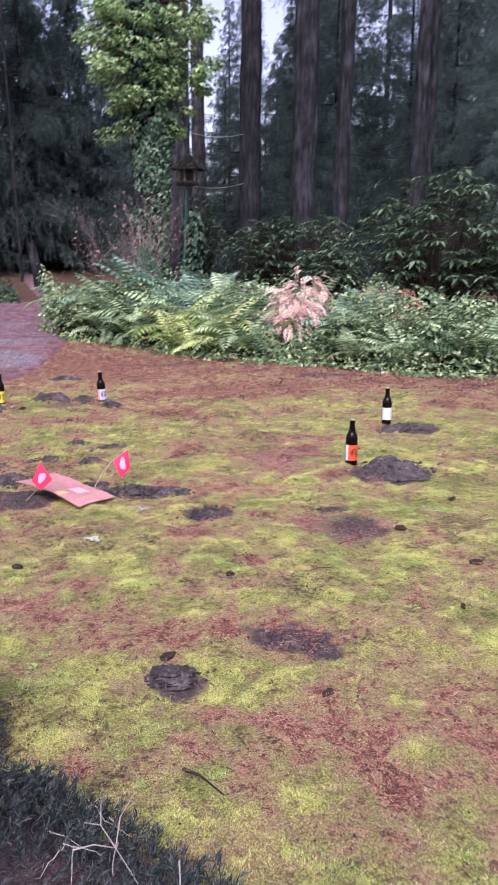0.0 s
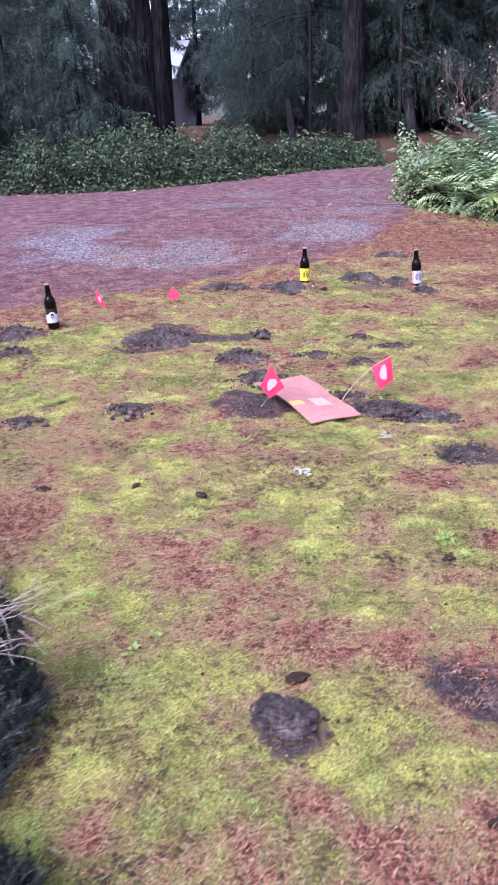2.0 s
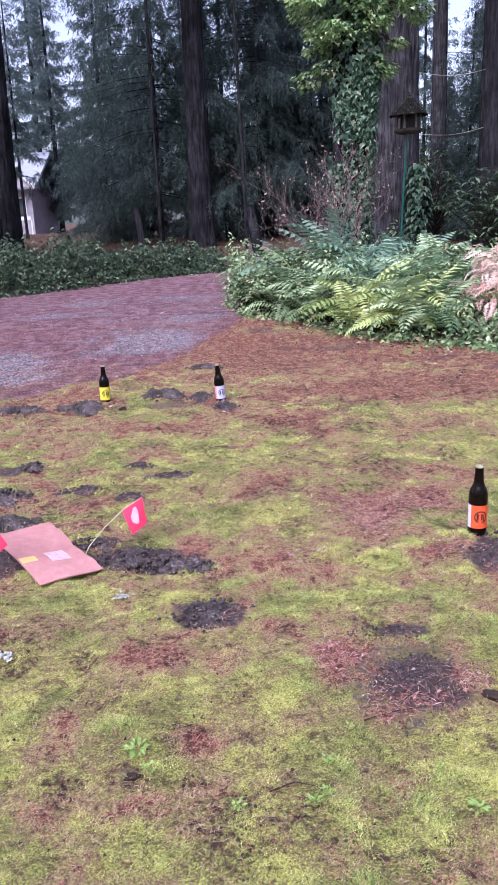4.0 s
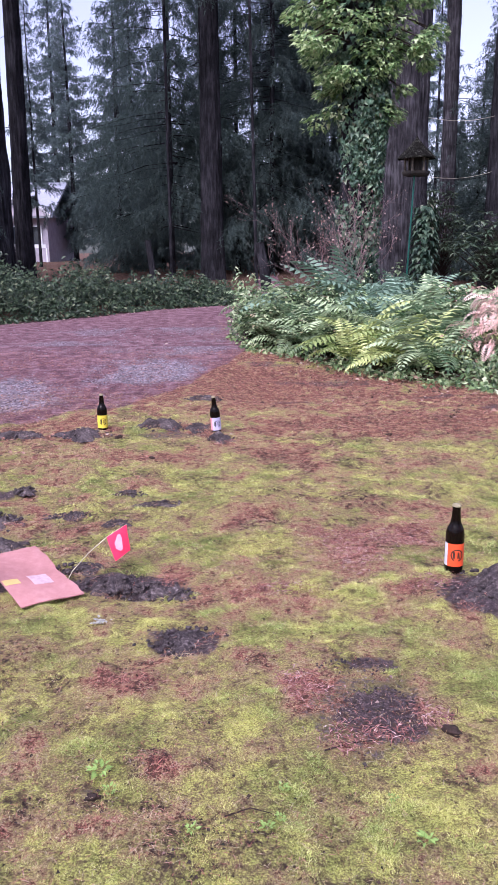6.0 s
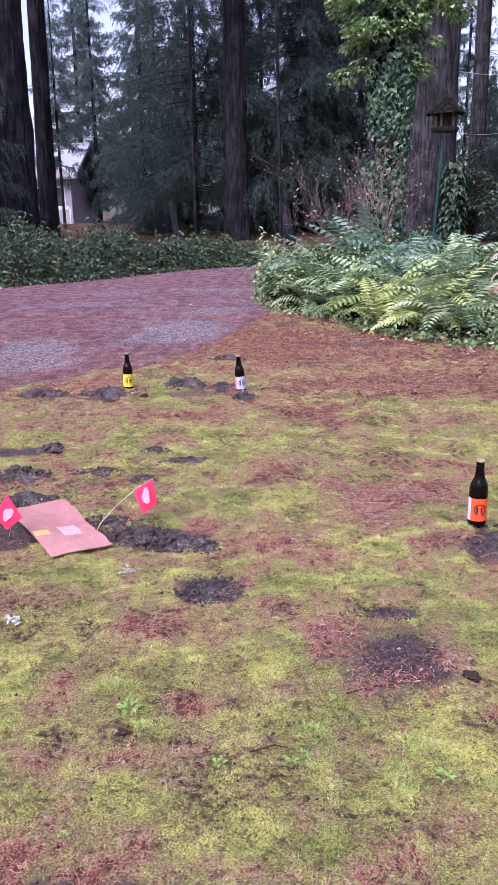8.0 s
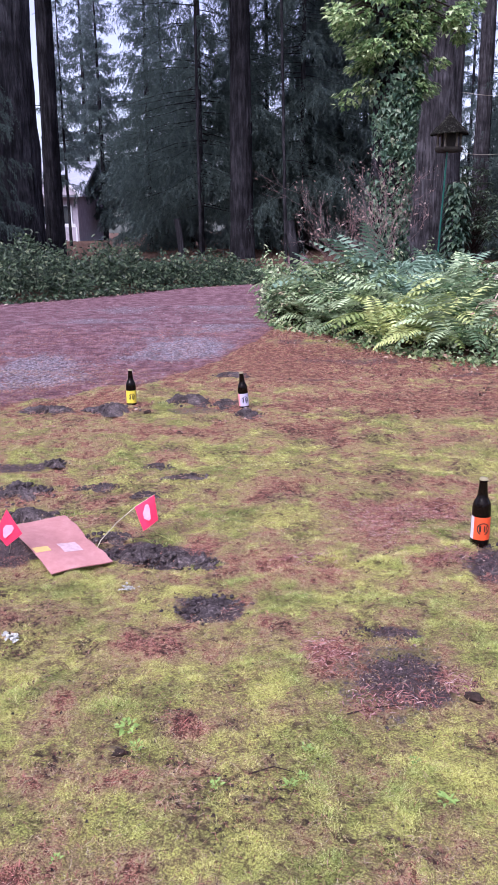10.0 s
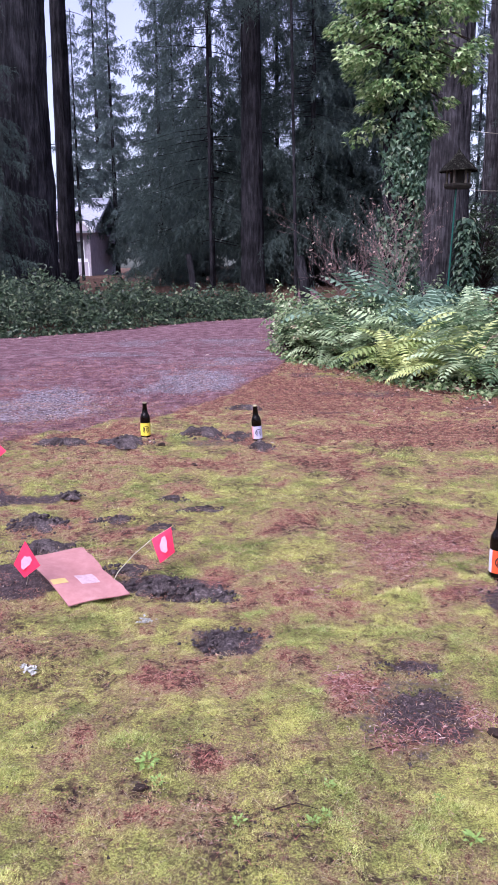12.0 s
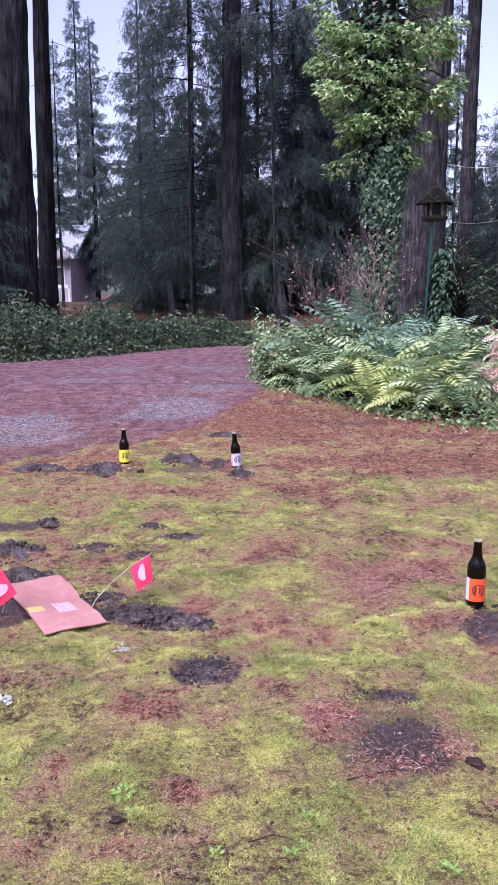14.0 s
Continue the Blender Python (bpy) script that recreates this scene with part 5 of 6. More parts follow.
def fir(height, clear, radius, girth, seed, needles, label, hang=0.55, step=0.42, fine=True, grain=20):
    """A whole fir about its own foot, to be copied."""
    t = thing("fir_tree", label, "tree", group="firs of the wood")
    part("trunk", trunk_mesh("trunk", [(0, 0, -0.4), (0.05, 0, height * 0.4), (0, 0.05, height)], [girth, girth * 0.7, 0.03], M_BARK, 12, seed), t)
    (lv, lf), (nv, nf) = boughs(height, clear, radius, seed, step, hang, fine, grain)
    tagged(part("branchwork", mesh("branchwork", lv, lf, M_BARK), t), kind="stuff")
    part("crown", mesh("crown", nv, nf, needles), t)
    return t


def plant_fir(src, x, y, turn, scale, label=""):
    m = pose(x, y, float(ground_z(x, y)), 0, 0, turn)
    c = copy_thing(src, m)
    c.scale = (scale, scale, scale)
    return tagged(c, label)


def settle(src, x, y, turn, scale=1.0):
    src.matrix_basis = pose(x, y, float(ground_z(x, y)), 0, 0, turn)
    src.scale = (scale, scale, scale)


dense = fir(17, 1.7, 3.4, 0.1, 101, M_FIR, "dense dark fir with drooping boughs behind the drive", 0.7, 0.36)
settle(dense, -2.5, 25.9, 40)
dense_b = fir(19, 1.6, 3.0, 0.1, 102, M_FIR, "dense dark fir with drooping boughs behind the drive", 0.75, 0.36)
settle(dense_b, 0.75, 26.5, 40)
young = fir(8.5, 0.3, 2.3, 0.09, 104, M_FIR, "young dark fir filling the wood behind the trunks", 0.65, 0.3)
settle(young, 8.6, 25, 0, 0.62)
far = fir(21, 2.0, 3.2, 0.2, 103, M_HAZEFIR, "tall fir standing far back, haze in its pale grey-green colour", 0.4, 0.5, False)
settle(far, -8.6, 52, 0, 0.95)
sparse = fir(21, 5.2, 2.5, 0.13, 106, M_HAZEFIR, "thin fir with haze-pale needle colour before a far house", 0.45, 0.62, False)
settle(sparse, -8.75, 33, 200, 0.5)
plant_fir(sparse, 10.6, 48, 40, 0.85, "thin fir with haze-pale needle colour far back in the wood")
# Coarse filler in the haze-coloured needles, to lighten dark gaps between nearer firs.
filler = fir(18, 1.0, 3.3, 0.17, 105, M_HAZEFIR, "filler fir with haze-pale needle colour, some unseen behind the camera", 0.65, 0.42, False, 11)
settle(filler, 2.6, 29, 80, 0.62)
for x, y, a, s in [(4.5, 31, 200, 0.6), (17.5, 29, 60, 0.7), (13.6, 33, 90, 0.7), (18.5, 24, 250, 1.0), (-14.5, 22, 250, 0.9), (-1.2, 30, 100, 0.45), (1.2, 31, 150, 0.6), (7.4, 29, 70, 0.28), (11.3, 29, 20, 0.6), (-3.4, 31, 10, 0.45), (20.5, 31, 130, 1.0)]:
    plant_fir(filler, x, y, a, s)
for x, y, a, s in [(-0.4, 28, 130, 0.9), (12.2, 26.5, 300, 1.05), (13.0, 20.5, 20, 0.75)]:
    plant_fir(dense, x, y, a, s)
for x, y, a, s in [(-6.45, 16.2, 40, 0.5), (-7.7, 15.6, 100, 0.42), (-8.0, 19.5, 40, 0.62), (-11.0, 19, 170, 0.8), (12.0, 16.5, 130, 0.55)]:
    plant_fir(dense_b, x, y, a, s)
for x, y, a, s in [(-4.6, 28.5, 50, 0.75), (4.6, 25.5, 200, 0.9), (6.7, 23.5, 250, 0.7), (10.9, 24.5, 300, 1.1), (13.2, 23.5, 20, 1.1),
                   (6.85, 21.5, 120, 0.95), (11.5, 19.5, 320, 0.8), (9.3, 20.5, 30, 0.6), (-9.6, 20, 80, 0.8), (-12, 17, 130, 0.8), (16.5, 17, 180, 1.0), (-8.3, 23, 230, 0.55)]:
    plant_fir(young, x, y, a, s)
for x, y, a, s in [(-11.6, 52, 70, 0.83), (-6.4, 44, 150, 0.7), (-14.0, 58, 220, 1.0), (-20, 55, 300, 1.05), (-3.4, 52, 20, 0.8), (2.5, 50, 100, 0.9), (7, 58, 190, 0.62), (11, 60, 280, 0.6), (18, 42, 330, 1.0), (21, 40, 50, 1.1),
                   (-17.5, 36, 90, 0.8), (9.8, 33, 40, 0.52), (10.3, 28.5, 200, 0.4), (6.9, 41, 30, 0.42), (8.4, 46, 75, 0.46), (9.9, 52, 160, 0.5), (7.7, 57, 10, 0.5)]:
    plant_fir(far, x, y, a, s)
# Unseen firs behind the camera, added to block low sky and darken reflections.
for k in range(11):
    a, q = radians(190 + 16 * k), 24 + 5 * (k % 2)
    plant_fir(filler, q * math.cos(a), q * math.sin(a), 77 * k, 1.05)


def tall_tree(foot, lean, girth, material, label, height=22, crown=11.0, seed=1.0):
    """A tall fir whose bare trunk carries its boughs high up."""
    x, y = foot
    t = thing("fir_tree", label, "tree", pose(x, y, float(ground_z(x, y))), group="tall bare-trunked firs")
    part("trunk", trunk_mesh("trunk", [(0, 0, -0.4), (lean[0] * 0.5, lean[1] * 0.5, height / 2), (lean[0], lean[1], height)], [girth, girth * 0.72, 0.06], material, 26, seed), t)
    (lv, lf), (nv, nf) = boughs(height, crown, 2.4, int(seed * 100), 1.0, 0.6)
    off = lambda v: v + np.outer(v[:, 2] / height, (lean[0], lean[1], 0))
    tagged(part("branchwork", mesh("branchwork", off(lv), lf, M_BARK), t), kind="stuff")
    part("crown", mesh("crown", off(nv), nf, M_FIR), t)
    stubs = []
    for _ in range(10):
        a, z, l = rng.uniform(0, 2 * np.pi), rng.uniform(2.5, crown), rng.uniform(0.2, 0.9)
        ts = np.linspace(0, 1, 4)
        r = girth * 0.6
        stubs.append(tube(np.stack([(r + l * ts) * np.cos(a) + lean[0] * z / height, (r + l * ts) * np.sin(a) + lean[1] * z / height, z - 0.25 * l * ts**2], -1), np.linspace(0.011, 0.003, 4), 4))
    part("dead_branchwork", mesh("dead_branchwork", *joined(stubs), M_BARK), t, "bare dead lower limbs")["kind"] = "stuff"


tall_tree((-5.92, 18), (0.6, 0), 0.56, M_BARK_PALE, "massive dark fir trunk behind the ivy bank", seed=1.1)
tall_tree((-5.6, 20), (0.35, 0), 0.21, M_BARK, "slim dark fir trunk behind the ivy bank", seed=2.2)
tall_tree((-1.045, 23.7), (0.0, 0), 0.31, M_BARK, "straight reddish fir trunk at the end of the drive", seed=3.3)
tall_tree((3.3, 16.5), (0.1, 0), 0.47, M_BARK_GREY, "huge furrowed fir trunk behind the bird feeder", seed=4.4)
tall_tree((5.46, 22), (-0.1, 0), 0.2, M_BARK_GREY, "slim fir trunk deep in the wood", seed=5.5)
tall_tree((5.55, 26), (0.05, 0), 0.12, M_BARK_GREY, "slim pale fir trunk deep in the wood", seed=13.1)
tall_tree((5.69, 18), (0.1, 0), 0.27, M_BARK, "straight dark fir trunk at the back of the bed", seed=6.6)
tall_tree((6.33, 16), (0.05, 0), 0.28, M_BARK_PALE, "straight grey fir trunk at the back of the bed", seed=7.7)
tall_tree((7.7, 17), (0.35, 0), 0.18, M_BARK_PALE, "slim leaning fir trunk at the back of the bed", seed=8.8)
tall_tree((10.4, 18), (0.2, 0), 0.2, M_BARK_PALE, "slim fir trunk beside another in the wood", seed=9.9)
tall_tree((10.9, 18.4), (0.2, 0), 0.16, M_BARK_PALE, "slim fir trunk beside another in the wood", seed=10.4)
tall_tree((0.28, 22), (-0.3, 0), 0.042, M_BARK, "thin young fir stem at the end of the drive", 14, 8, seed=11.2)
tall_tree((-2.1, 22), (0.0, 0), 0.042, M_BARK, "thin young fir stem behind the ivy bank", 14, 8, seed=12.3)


def stump(x, y, lean, r, h, label):
    z = float(ground_z(x, y))
    tagged(new("tree_stump", trunk_mesh("tree_stump", [(x, y, z - 0.2), (x + lean * 0.5, y, z + h * 0.5), (x + lean, y, z + h)], [r, r * 0.8, r * 0.7], M_BARK, 14, x)), label, "stump")


stump(0.56, 19, -0.2, 0.15, 1.15, "dark leaning broken stump beside the drive")
stump(-2.45, 21, -0.15, 0.11, 1.2, "dark leaning broken stump behind the ivy bank")


# ---- the ivy-clad tree ----
def ivy_tree():
    x, y = 1.8, 11.5
    z = float(ground_z(x, y))
    t = thing("ivy_tree", "old tree trunk wrapped in ivy with a bright bushy ivy crown", "tree", pose(x, y, z))
    part("trunk", trunk_mesh("trunk", [(0, 0, -0.3), (-0.05, 0, 4), (0.0, 0, 9)], [0.23, 0.22, 0.18], M_BARK, 18, 2.0), t)
    n = 9500
    a, h = rng.uniform(-np.pi, np.pi, n), 0.1 + 3.7 * rng.uniform(0, 1, n) ** 0.8
    keep = rng.uniform(0, 1, n) < 0.62 + 0.5 * np.cos(a + 0.6) + 1.1 * fbm(a * 0.5, h, 0.5, 14, 3)
    a, h = a[keep], h[keep]
    n = len(a)
    r = 0.23 + 0.08 * rng.uniform(0, 1, n) + 0.1 * fbm(a, h, 0.8, 12, 2) + 0.08 * smooth(1.8, 3.0, h)
    p = np.stack([r * np.cos(a), r * np.sin(a), h], -1)
    nrm = np.stack([np.cos(a), np.sin(a), 0.45 + 0 * a], -1) + rng.normal(0, 0.55, (n, 3))
    d = np.stack([rng.normal(0, 0.5, n), rng.normal(0, 0.5, n), -np.ones(n)], -1)
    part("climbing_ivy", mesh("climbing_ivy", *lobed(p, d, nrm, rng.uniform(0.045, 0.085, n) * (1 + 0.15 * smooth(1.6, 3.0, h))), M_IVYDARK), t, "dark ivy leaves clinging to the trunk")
    pos, nr, dr = [], [], []
    twigs = []
    for k in range(205):
        h = rng.uniform(3.4, 8.6) if k > 70 else rng.uniform(2.95, 4.9)
        a = rng.uniform(-np.pi, np.pi)
        reach = 0.87 * rng.uniform(0.4, 1.2) ** 0.8 * min(1.0, max(0.6, 0.66 + 0.4 * (h - 3.0))) * (0.9 + 0.22 * math.sin(3 * a + 2.1 * h))
        c = np.array((reach * math.cos(a), reach * math.sin(a), h - 0.12 * reach))
        twigs.append(tube([(0.2 * math.cos(a), 0.2 * math.sin(a), h + 0.05), (0.6 * c[0], 0.6 * c[1], h + 0.08), tuple(c)], [0.02, 0.012, 0.005], 4))
        m = int(rng.integers(45, 100))
        q = sphere_dirs(m)
        q[:, 2] -= 0.2
        pos.append(c + q * (rng.uniform(0.12, 0.24), rng.uniform(0.12, 0.24), rng.uniform(0.07, 0.15)) * rng.uniform(0.6, 1.05, (m, 1)))
        nr.append(q * (0.5, 0.5, 0.4) + (0.15 * math.cos(a), 0.15 * math.sin(a), 0.95) + rng.normal(0, 0.3, (m, 3)))
        dr.append(np.stack([math.cos(a) * 0.6 + q[:, 0], math.sin(a) * 0.6 + q[:, 1], -0.55 + rng.normal(0, 0.3, m)], -1))
    tagged(part("branchwork", mesh("branchwork", *joined(twigs), M_CONE), t), kind="stuff")
    pos, nr, dr = np.concatenate(pos), np.concatenate(nr), np.concatenate(dr)
    v, f = lobed(pos, dr, nr, rng.uniform(0.05, 0.085, len(pos)))
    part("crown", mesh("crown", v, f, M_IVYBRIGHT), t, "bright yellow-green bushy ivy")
    # Darker leaves inside the crown: its inner shade given as leaf colour.
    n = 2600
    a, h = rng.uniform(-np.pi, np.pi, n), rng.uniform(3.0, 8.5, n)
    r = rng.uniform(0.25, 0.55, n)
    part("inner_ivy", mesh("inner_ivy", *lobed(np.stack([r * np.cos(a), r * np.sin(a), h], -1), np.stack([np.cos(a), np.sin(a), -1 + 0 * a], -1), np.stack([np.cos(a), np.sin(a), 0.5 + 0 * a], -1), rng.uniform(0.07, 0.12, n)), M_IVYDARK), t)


ivy_tree()


def branching(base, ahead, length, r, depth, out, spread=0.6, kids=4, lift=0.05):
    pts = [np.array(base, float)]
    d = unit(np.array(ahead, float))
    for _ in range(5):
        d = unit(d + rng.normal(0, 0.2, 3) + (0, 0, lift))
        pts.append(pts[-1] + d * length / 5)
    out.append(tube(pts, np.linspace(r, r * 0.55, 6), 4))
    if depth:
        for _ in range(kids):
            k = int(rng.integers(2, 6))
            branching(pts[k], d + rng.normal(0, spread, 3), length * rng.uniform(0.45, 0.75), r * 0.64, depth - 1, out, spread, kids, lift)


def bare_shrub(x, y, h, label, count, material, leafy=0):
    t = thing("bare_shrub", label, "shrub", pose(x, y, float(ground_z(x, y))))
    out = []
    for _ in range(count):
        branching((rng.uniform(-0.14, 0.14), rng.uniform(-0.12, 0.12), 0.1), (rng.normal(0.05, 0.14), rng.normal(0, 0.12), 1), h * rng.uniform(0.5, 0.85), 0.0034, 3, out, 0.24, 4, 0.09)
    tagged(part("branchwork", mesh("branchwork", *joined(out), material), t), kind="stuff")
    tips = np.array([v[-1] for v, f in out])
    p = tips[rng.integers(0, len(tips), leafy)] + rng.normal(0, 0.025, (leafy, 3))
    tagged(part("withered_foliage", mesh("withered_foliage", *leaves(p, sphere_dirs(leafy) - (0, 0, 0.5), sphere_dirs(leafy), rng.uniform(0.025, 0.06, leafy), 0.026), M_PINKLEAF), t, "pinkish withered leaves"), kind="stuff")


bare_shrub(1.44, 10.9, 1.45, "twiggy shrub with few pinkish leaves beside the ivy trunk", 10, M_TWIG, 320)
bare_shrub(1.15, 10.8, 0.85, "nearly leafless pale twiggy shrub behind the ferns", 5, M_TWIG, 50)


# ---- rhododendron ----
def rhododendron(x, y, rx, ry, h, whorls, label, low=0.3, leaf=(0.11, 0.19), broad=0.34, material=M_RHODO, name="rhododendron", stem=0.015):
    t = thing(name, label, "shrub", pose(x, y, float(ground_z(x, y))))
    stems, pos, d, nr, ln = [], [], [], [], []
    for k in range(whorls):
        q = sphere_dirs(1)[0]
        s = rng.uniform(0.55, 1.0)
        c = np.array((q[0] * rx * s, q[1] * ry * s, low + (h - low) * (0.5 + 0.5 * q[2] * s)))
        stems.append(tube([(c[0] * 0.2, c[1] * 0.2, 0), (c[0] * 0.6, c[1] * 0.6, c[2] * 0.55), tuple(c)], [stem, stem * 0.6, stem * 0.27], 4))
        m = 9
        a = np.linspace(0, 2 * np.pi, m, endpoint=False) + rng.uniform(0, 1)
        dd = np.stack([np.cos(a), np.sin(a), rng.uniform(-0.6, 0.25, m)], -1)
        pos.append(c + 0.02 * dd), d.append(dd), nr.append(np.stack([0.2 * np.cos(a), 0.2 * np.sin(a), np.ones(m)], -1)), ln.append(rng.uniform(*leaf, m))
    tagged(part("stem_tangle", mesh("stem_tangle", *joined(stems), M_CONE), t), kind="stuff")
    ln = np.concatenate(ln)
    part("foliage", mesh("foliage", *leaves(np.concatenate(pos), np.concatenate(d), np.concatenate(nr), ln, ln * broad), material), t)


rhododendron(5.55, 8.7, 1.0, 0.9, 2.5, 270, "large dark rhododendron bush with drooping leaf whorls", 0.3, (0.13, 0.22))
rhododendron(6.9, 8.2, 1.1, 0.9, 2.0, 320, "dark rhododendron bush behind the bed")
rhododendron(4.4, 10.2, 0.7, 0.6, 1.35, 150, "small dark rhododendron among the ferns")
rhododendron(5.2, 13.5, 1.6, 1.0, 1.9, 330, "dim leafy shrub under the tall trunks")
rhododendron(8.2, 13.5, 1.8, 1.0, 2.3, 330, "dim leafy shrub under the tall trunks")
rhododendron(4.3, 18.5, 0.9, 0.9, 2.4, 260, "dim leafy shrub beside a huge trunk")
rhododendron(-8.7, 14.6, 1.2, 1.0, 2.3, 320, "grey-green leafy shrub rising from the ivy bank")


for x, y, r, h in [(0.3, 10.3, 0.4, 0.5), (0.75, 10.0, 0.4, 0.85), (1.15, 9.5, 0.4, 0.8), (0.6, 9.6, 0.35, 0.6), (3.7, 6.8, 0.45, 0.75), (4.6, 6.4, 0.5, 0.75), (1.5, 9.9, 0.35, 0.8), (5.6, 6.2, 0.5, 0.8), (2.7, 9.6, 0.4, 0.9), (0.95, 9.1, 0.3, 0.5), (1.35, 8.75, 0.25, 0.42), (1.3, 10.2, 0.4, 0.95), (3.1, 6.75, 0.35, 0.6), (2.5, 8.1, 0.25, 0.5), (4.1, 6.1, 0.4, 0.6), (0.35, 9.9, 0.3, 0.5)]:
    rhododendron(x, y, r, r, h, 110, "leafy green salal shrub in the bed", 0.1, (0.05, 0.09), 0.55, M_BEDLEAF, "salal_shrub", 0.004)


# ---- the bird feeder ----
def feeder():
    x, y = 3.03, 14.2
    z = float(ground_z(x, y))
    t = thing("bird_feeder", "mossy six-sided wooden bird feeder on a green pole", "bird feeder", pose(x, y, z))
    part("pole", mesh("pole", *tube([(-0.03, 0, -0.3), (0.02, 0, 1.0), (0.075, 0, 2.36)], 0.016, 10), M_GREENPOLE, soft=True), t, "slightly leaning green steel pole")
    top = pose(0.1, 0, 2.34)

    def slab(name, r0, r1, z0, z1, m, sides=6):
        v, f = lathe([(0, z0), (r0, z0), (r1, z1), (0, z1)], sides)
        return part(name, mesh(name, v, f, m), t, "", top)

    slab("floor_board", 0.22, 0.24, 0.0, 0.035, M_FEEDERDARK)
    slab("rim", 0.245, 0.245, 0.035, 0.075, M_FEEDERDARK)
    slab("seed_hopper", 0.11, 0.11, 0.05, 0.33, M_FEEDERDARK, 10)
    for k in range(6):
        a = radians(60 * k)
        v, f = lathe([(0, 0.05), (0.024, 0.05), (0.02, 0.12), (0.016, 0.2), (0.026, 0.31), (0, 0.31)], 8)
        part("post", mesh("post", v + (0.195 * math.cos(a), 0.195 * math.sin(a), 0), f, M_FEEDERWOOD), t, "", top)
    rows = []
    for r in range(4):
        r1, r0, z0 = 0.33 - 0.078 * r, 0.33 - 0.078 * (r + 1) - 0.02, 0.29 + (0.0, 0.055, 0.125, 0.21)[r]
        for k in range(18 - 3 * r):
            a0, a1 = 2 * math.pi * k / (18 - 3 * r), 2 * math.pi * (k + 0.92) / (18 - 3 * r)
            dz = rng.uniform(-0.012, 0.006)
            v = [(r1 * math.cos(a0), r1 * math.sin(a0), z0 + dz), (r1 * math.cos(a1), r1 * math.sin(a1), z0 + dz), (r0 * math.cos(a1), r0 * math.sin(a1), z0 + 0.1 + 0.02 * r), (r0 * math.cos(a0), r0 * math.sin(a0), z0 + 0.1 + 0.02 * r)]
            v = np.array(v + [(p[0], p[1], p[2] + 0.018) for p in v])
            rows.append((v, np.array([(0, 3, 2, 1), (4, 5, 6, 7), (0, 1, 5, 4), (1, 2, 6, 5), (2, 3, 7, 6), (3, 0, 4, 7)])))
    roof = part("roof", mesh("roof", *joined([lathe([(0, 0.3), (0.3, 0.295), (0.2, 0.36), (0.1, 0.46), (0.03, 0.6), (0, 0.6)], 18)]), M_SHINGLE), t, "mossy pointed shingle roof", top)
    for v, f in rows:
        part("shingle", mesh("shingle", v, f, M_SHINGLE), roof)
    slab("finial", 0.05, 0.015, 0.57, 0.65, M_SHINGLE, 8)


feeder()
n = 900
a, h = rng.uniform(-np.pi, np.pi, n), rng.uniform(0, 1.9, n) ** 1.0
r = 0.3 * (1 - 0.3 * h / 2) * np.sqrt(rng.uniform(0, 1, n))
zz = float(ground_z(3.6, 15.4))
tagged(new("ivy_clump", mesh("ivy_clump", *lobed(np.stack([3.62 + r * np.cos(a), 15.6 + r * np.sin(a), zz + h], -1), np.stack([np.cos(a), np.sin(a), -1 + 0 * a], -1), np.stack([np.cos(a), np.sin(a), 0.5 + 0 * a], -1), rng.uniform(0.08, 0.14, n)), M_IVYDARK)),
       "dark ivy climbing beside a huge trunk", "ivy")
for z0, z1 in ((2.78, 3.0), (3.93, 4.15)):
    ts = np.linspace(0, 1, 12)
    line = np.stack([3.7 + 2.0 * ts, 16.8 + 1.2 * ts, z0 + (z1 - z0) * ts - 0.12 * np.sin(np.pi * ts)], -1)
    tagged(new("cable", mesh("cable", *tube(line, 0.005, 5), M_WIRE)), "thin pale cable strung between two trunks", "cable", "cables between trunks")


# ---- the neighbour's house ----
def box(x0, x1, y0, y1, z0, z1):
    v = np.array([(x, y, z) for z in (z0, z1) for y in (y0, y1) for x in (x0, x1)], float)
    return v, np.array([(0, 2, 3, 1), (4, 5, 7, 6), (0, 1, 5, 4), (1, 3, 7, 5), (3, 2, 6, 7), (2, 0, 4, 6)])


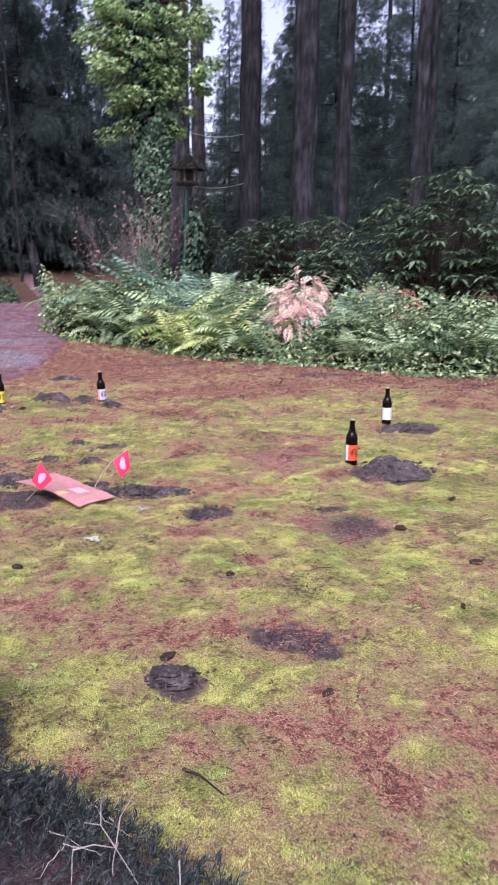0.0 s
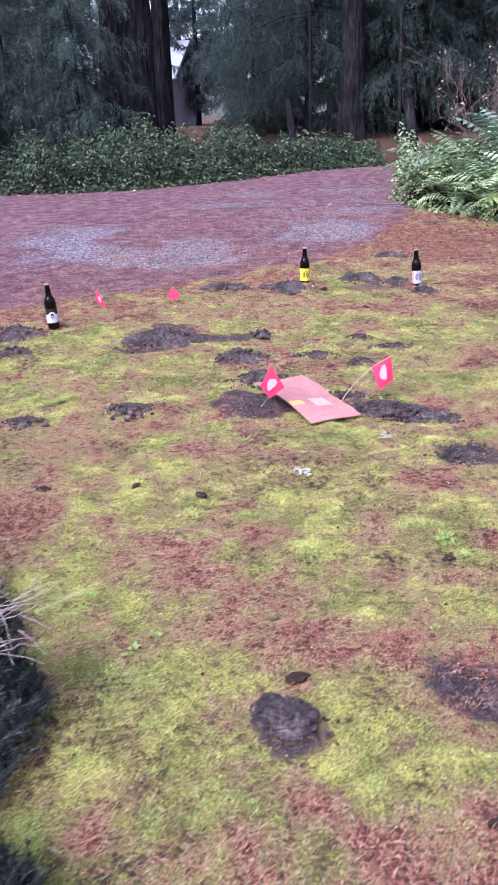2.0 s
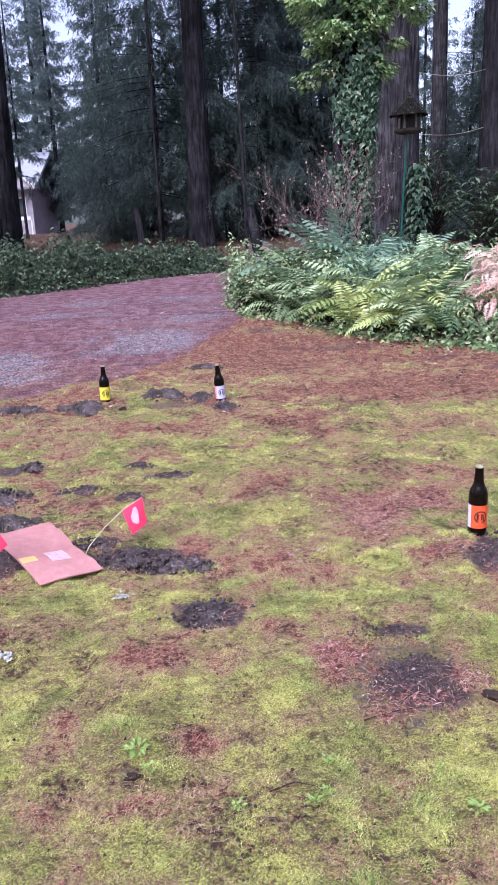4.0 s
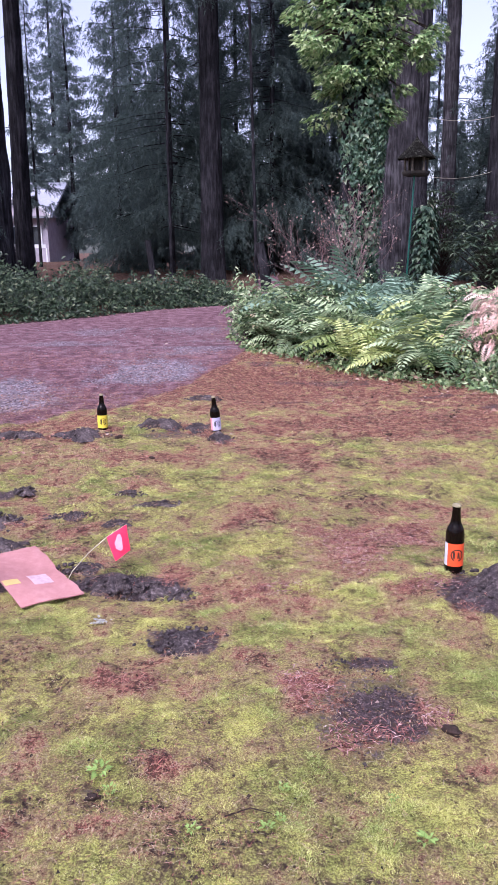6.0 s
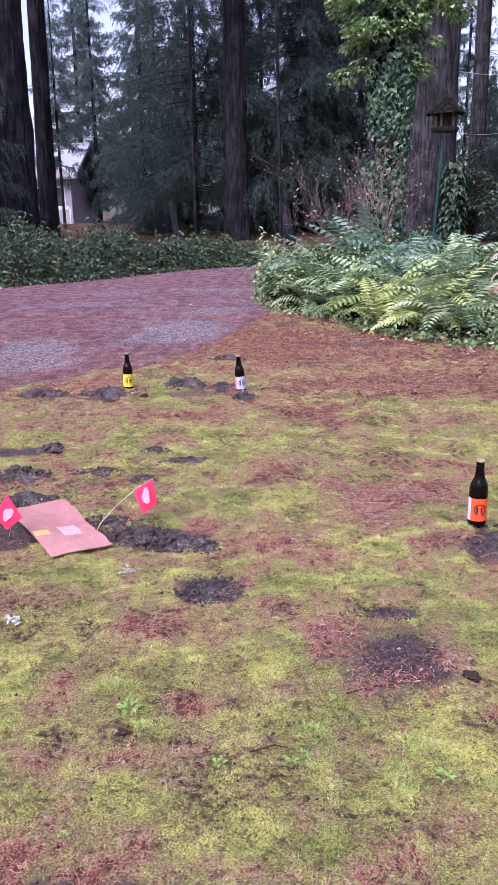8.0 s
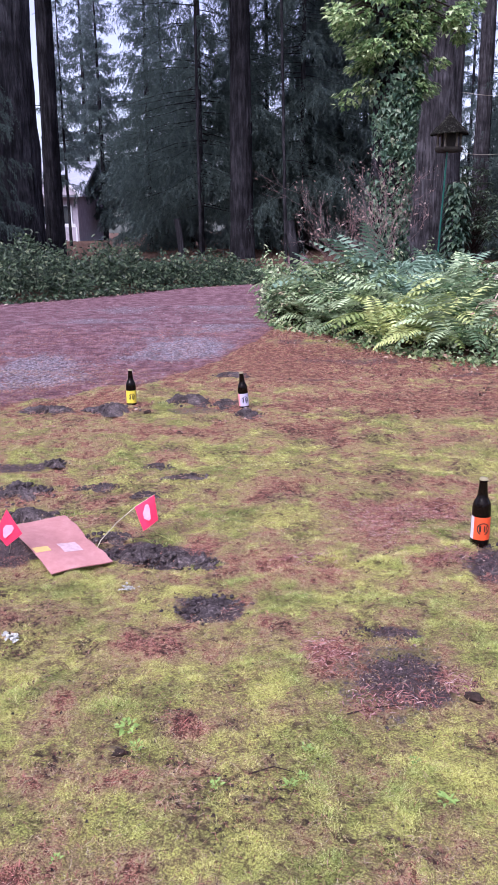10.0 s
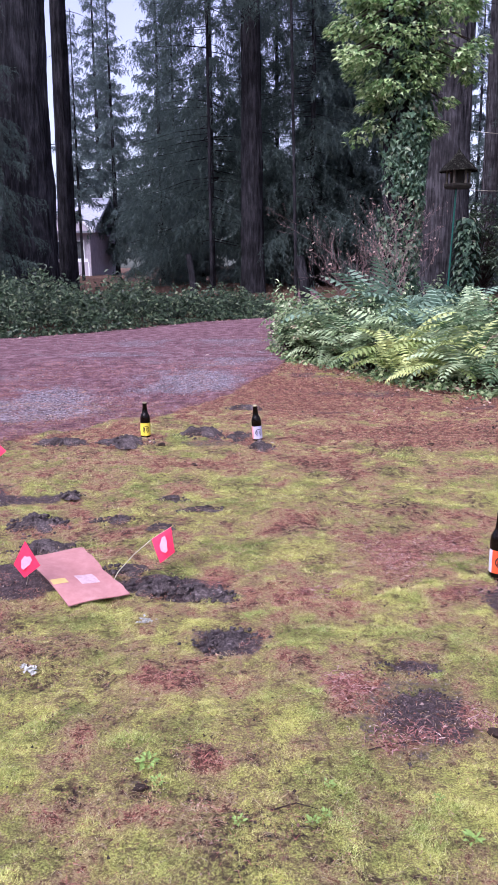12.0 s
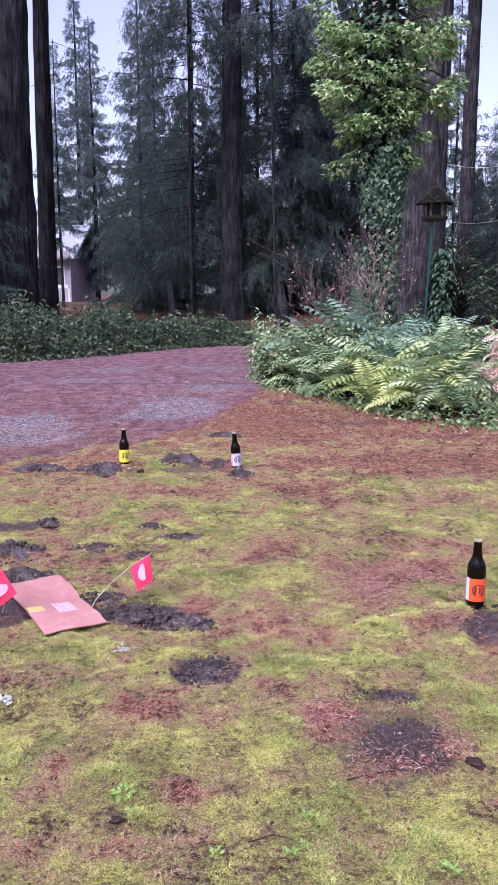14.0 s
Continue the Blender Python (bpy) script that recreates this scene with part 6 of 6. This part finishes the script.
def house():
    x, y = -15.4, 47.5
    z = float(ground_z(x, y))
    t = thing("house", "low pale house with a grey roof far behind trees", "house", pose(x, y, z))
    part("wall", mesh("wall", *box(-5, 3.2, 0, 7, -0.3, 2.6), M_SIDING), t)
    v = np.array([(-5.5, -0.7, 2.5), (3.7, -0.7, 2.5), (3.7, 7.7, 2.5), (-5.5, 7.7, 2.5), (-5.5, 3.5, 4.6), (3.7, 3.5, 4.6)])
    v = np.concatenate([v, v + (0, 0, 0.2)])
    f = np.array([(0, 1, 5, 4), (2, 3, 4, 5), (6, 10, 11, 7), (8, 11, 10, 9), (0, 6, 7, 1), (2, 8, 9, 3), (1, 7, 11, 5), (5, 11, 8, 2), (4, 10, 6, 0), (3, 9, 10, 4)])
    part("roof", mesh("roof", v, f, M_ROOF), t)
    g = np.array([(0.6, -0.75, 2.6), (3.4, -0.75, 2.6), (2.0, -0.75, 3.9), (0.6, 2.0, 2.6), (3.4, 2.0, 2.6), (2.0, 2.0, 3.9)])
    part("gable", mesh("gable", g, np.array([(0, 1, 2), (3, 5, 4), (0, 2, 5), (0, 5, 3), (1, 4, 5), (1, 5, 2)]), M_SIDING), t)
    part("fascia", mesh("fascia", *joined([tube([(0.4, -0.8, 2.55), (2.0, -0.8, 4.0)], 0.09, 4), tube([(3.6, -0.8, 2.55), (2.0, -0.8, 4.0)], 0.09, 4), box(-5.5, 0.5, -0.78, -0.7, 2.45, 2.7)]), M_WHITE), t)
    for wx in (-3.6, -1.4, 1.0, 2.3):
        w = part("window", mesh("window", *box(wx - 0.55, wx + 0.55, -0.06, 0.02, 0.9, 2.1), M_WHITE), t)
        part("pane", mesh("pane", *box(wx - 0.47, wx + 0.47, -0.08, -0.062, 0.98, 2.02), M_PANE), w)
    part("porch_rail", mesh("porch_rail", *joined([box(-5, 3.4, -1.5, -1.42, 0.8, 1.0)] + [box(a, a + 0.08, -1.5, -1.42, -0.3, 0.8) for a in np.arange(-5, 3.4, 0.7)]), M_WHITE), t)


house()
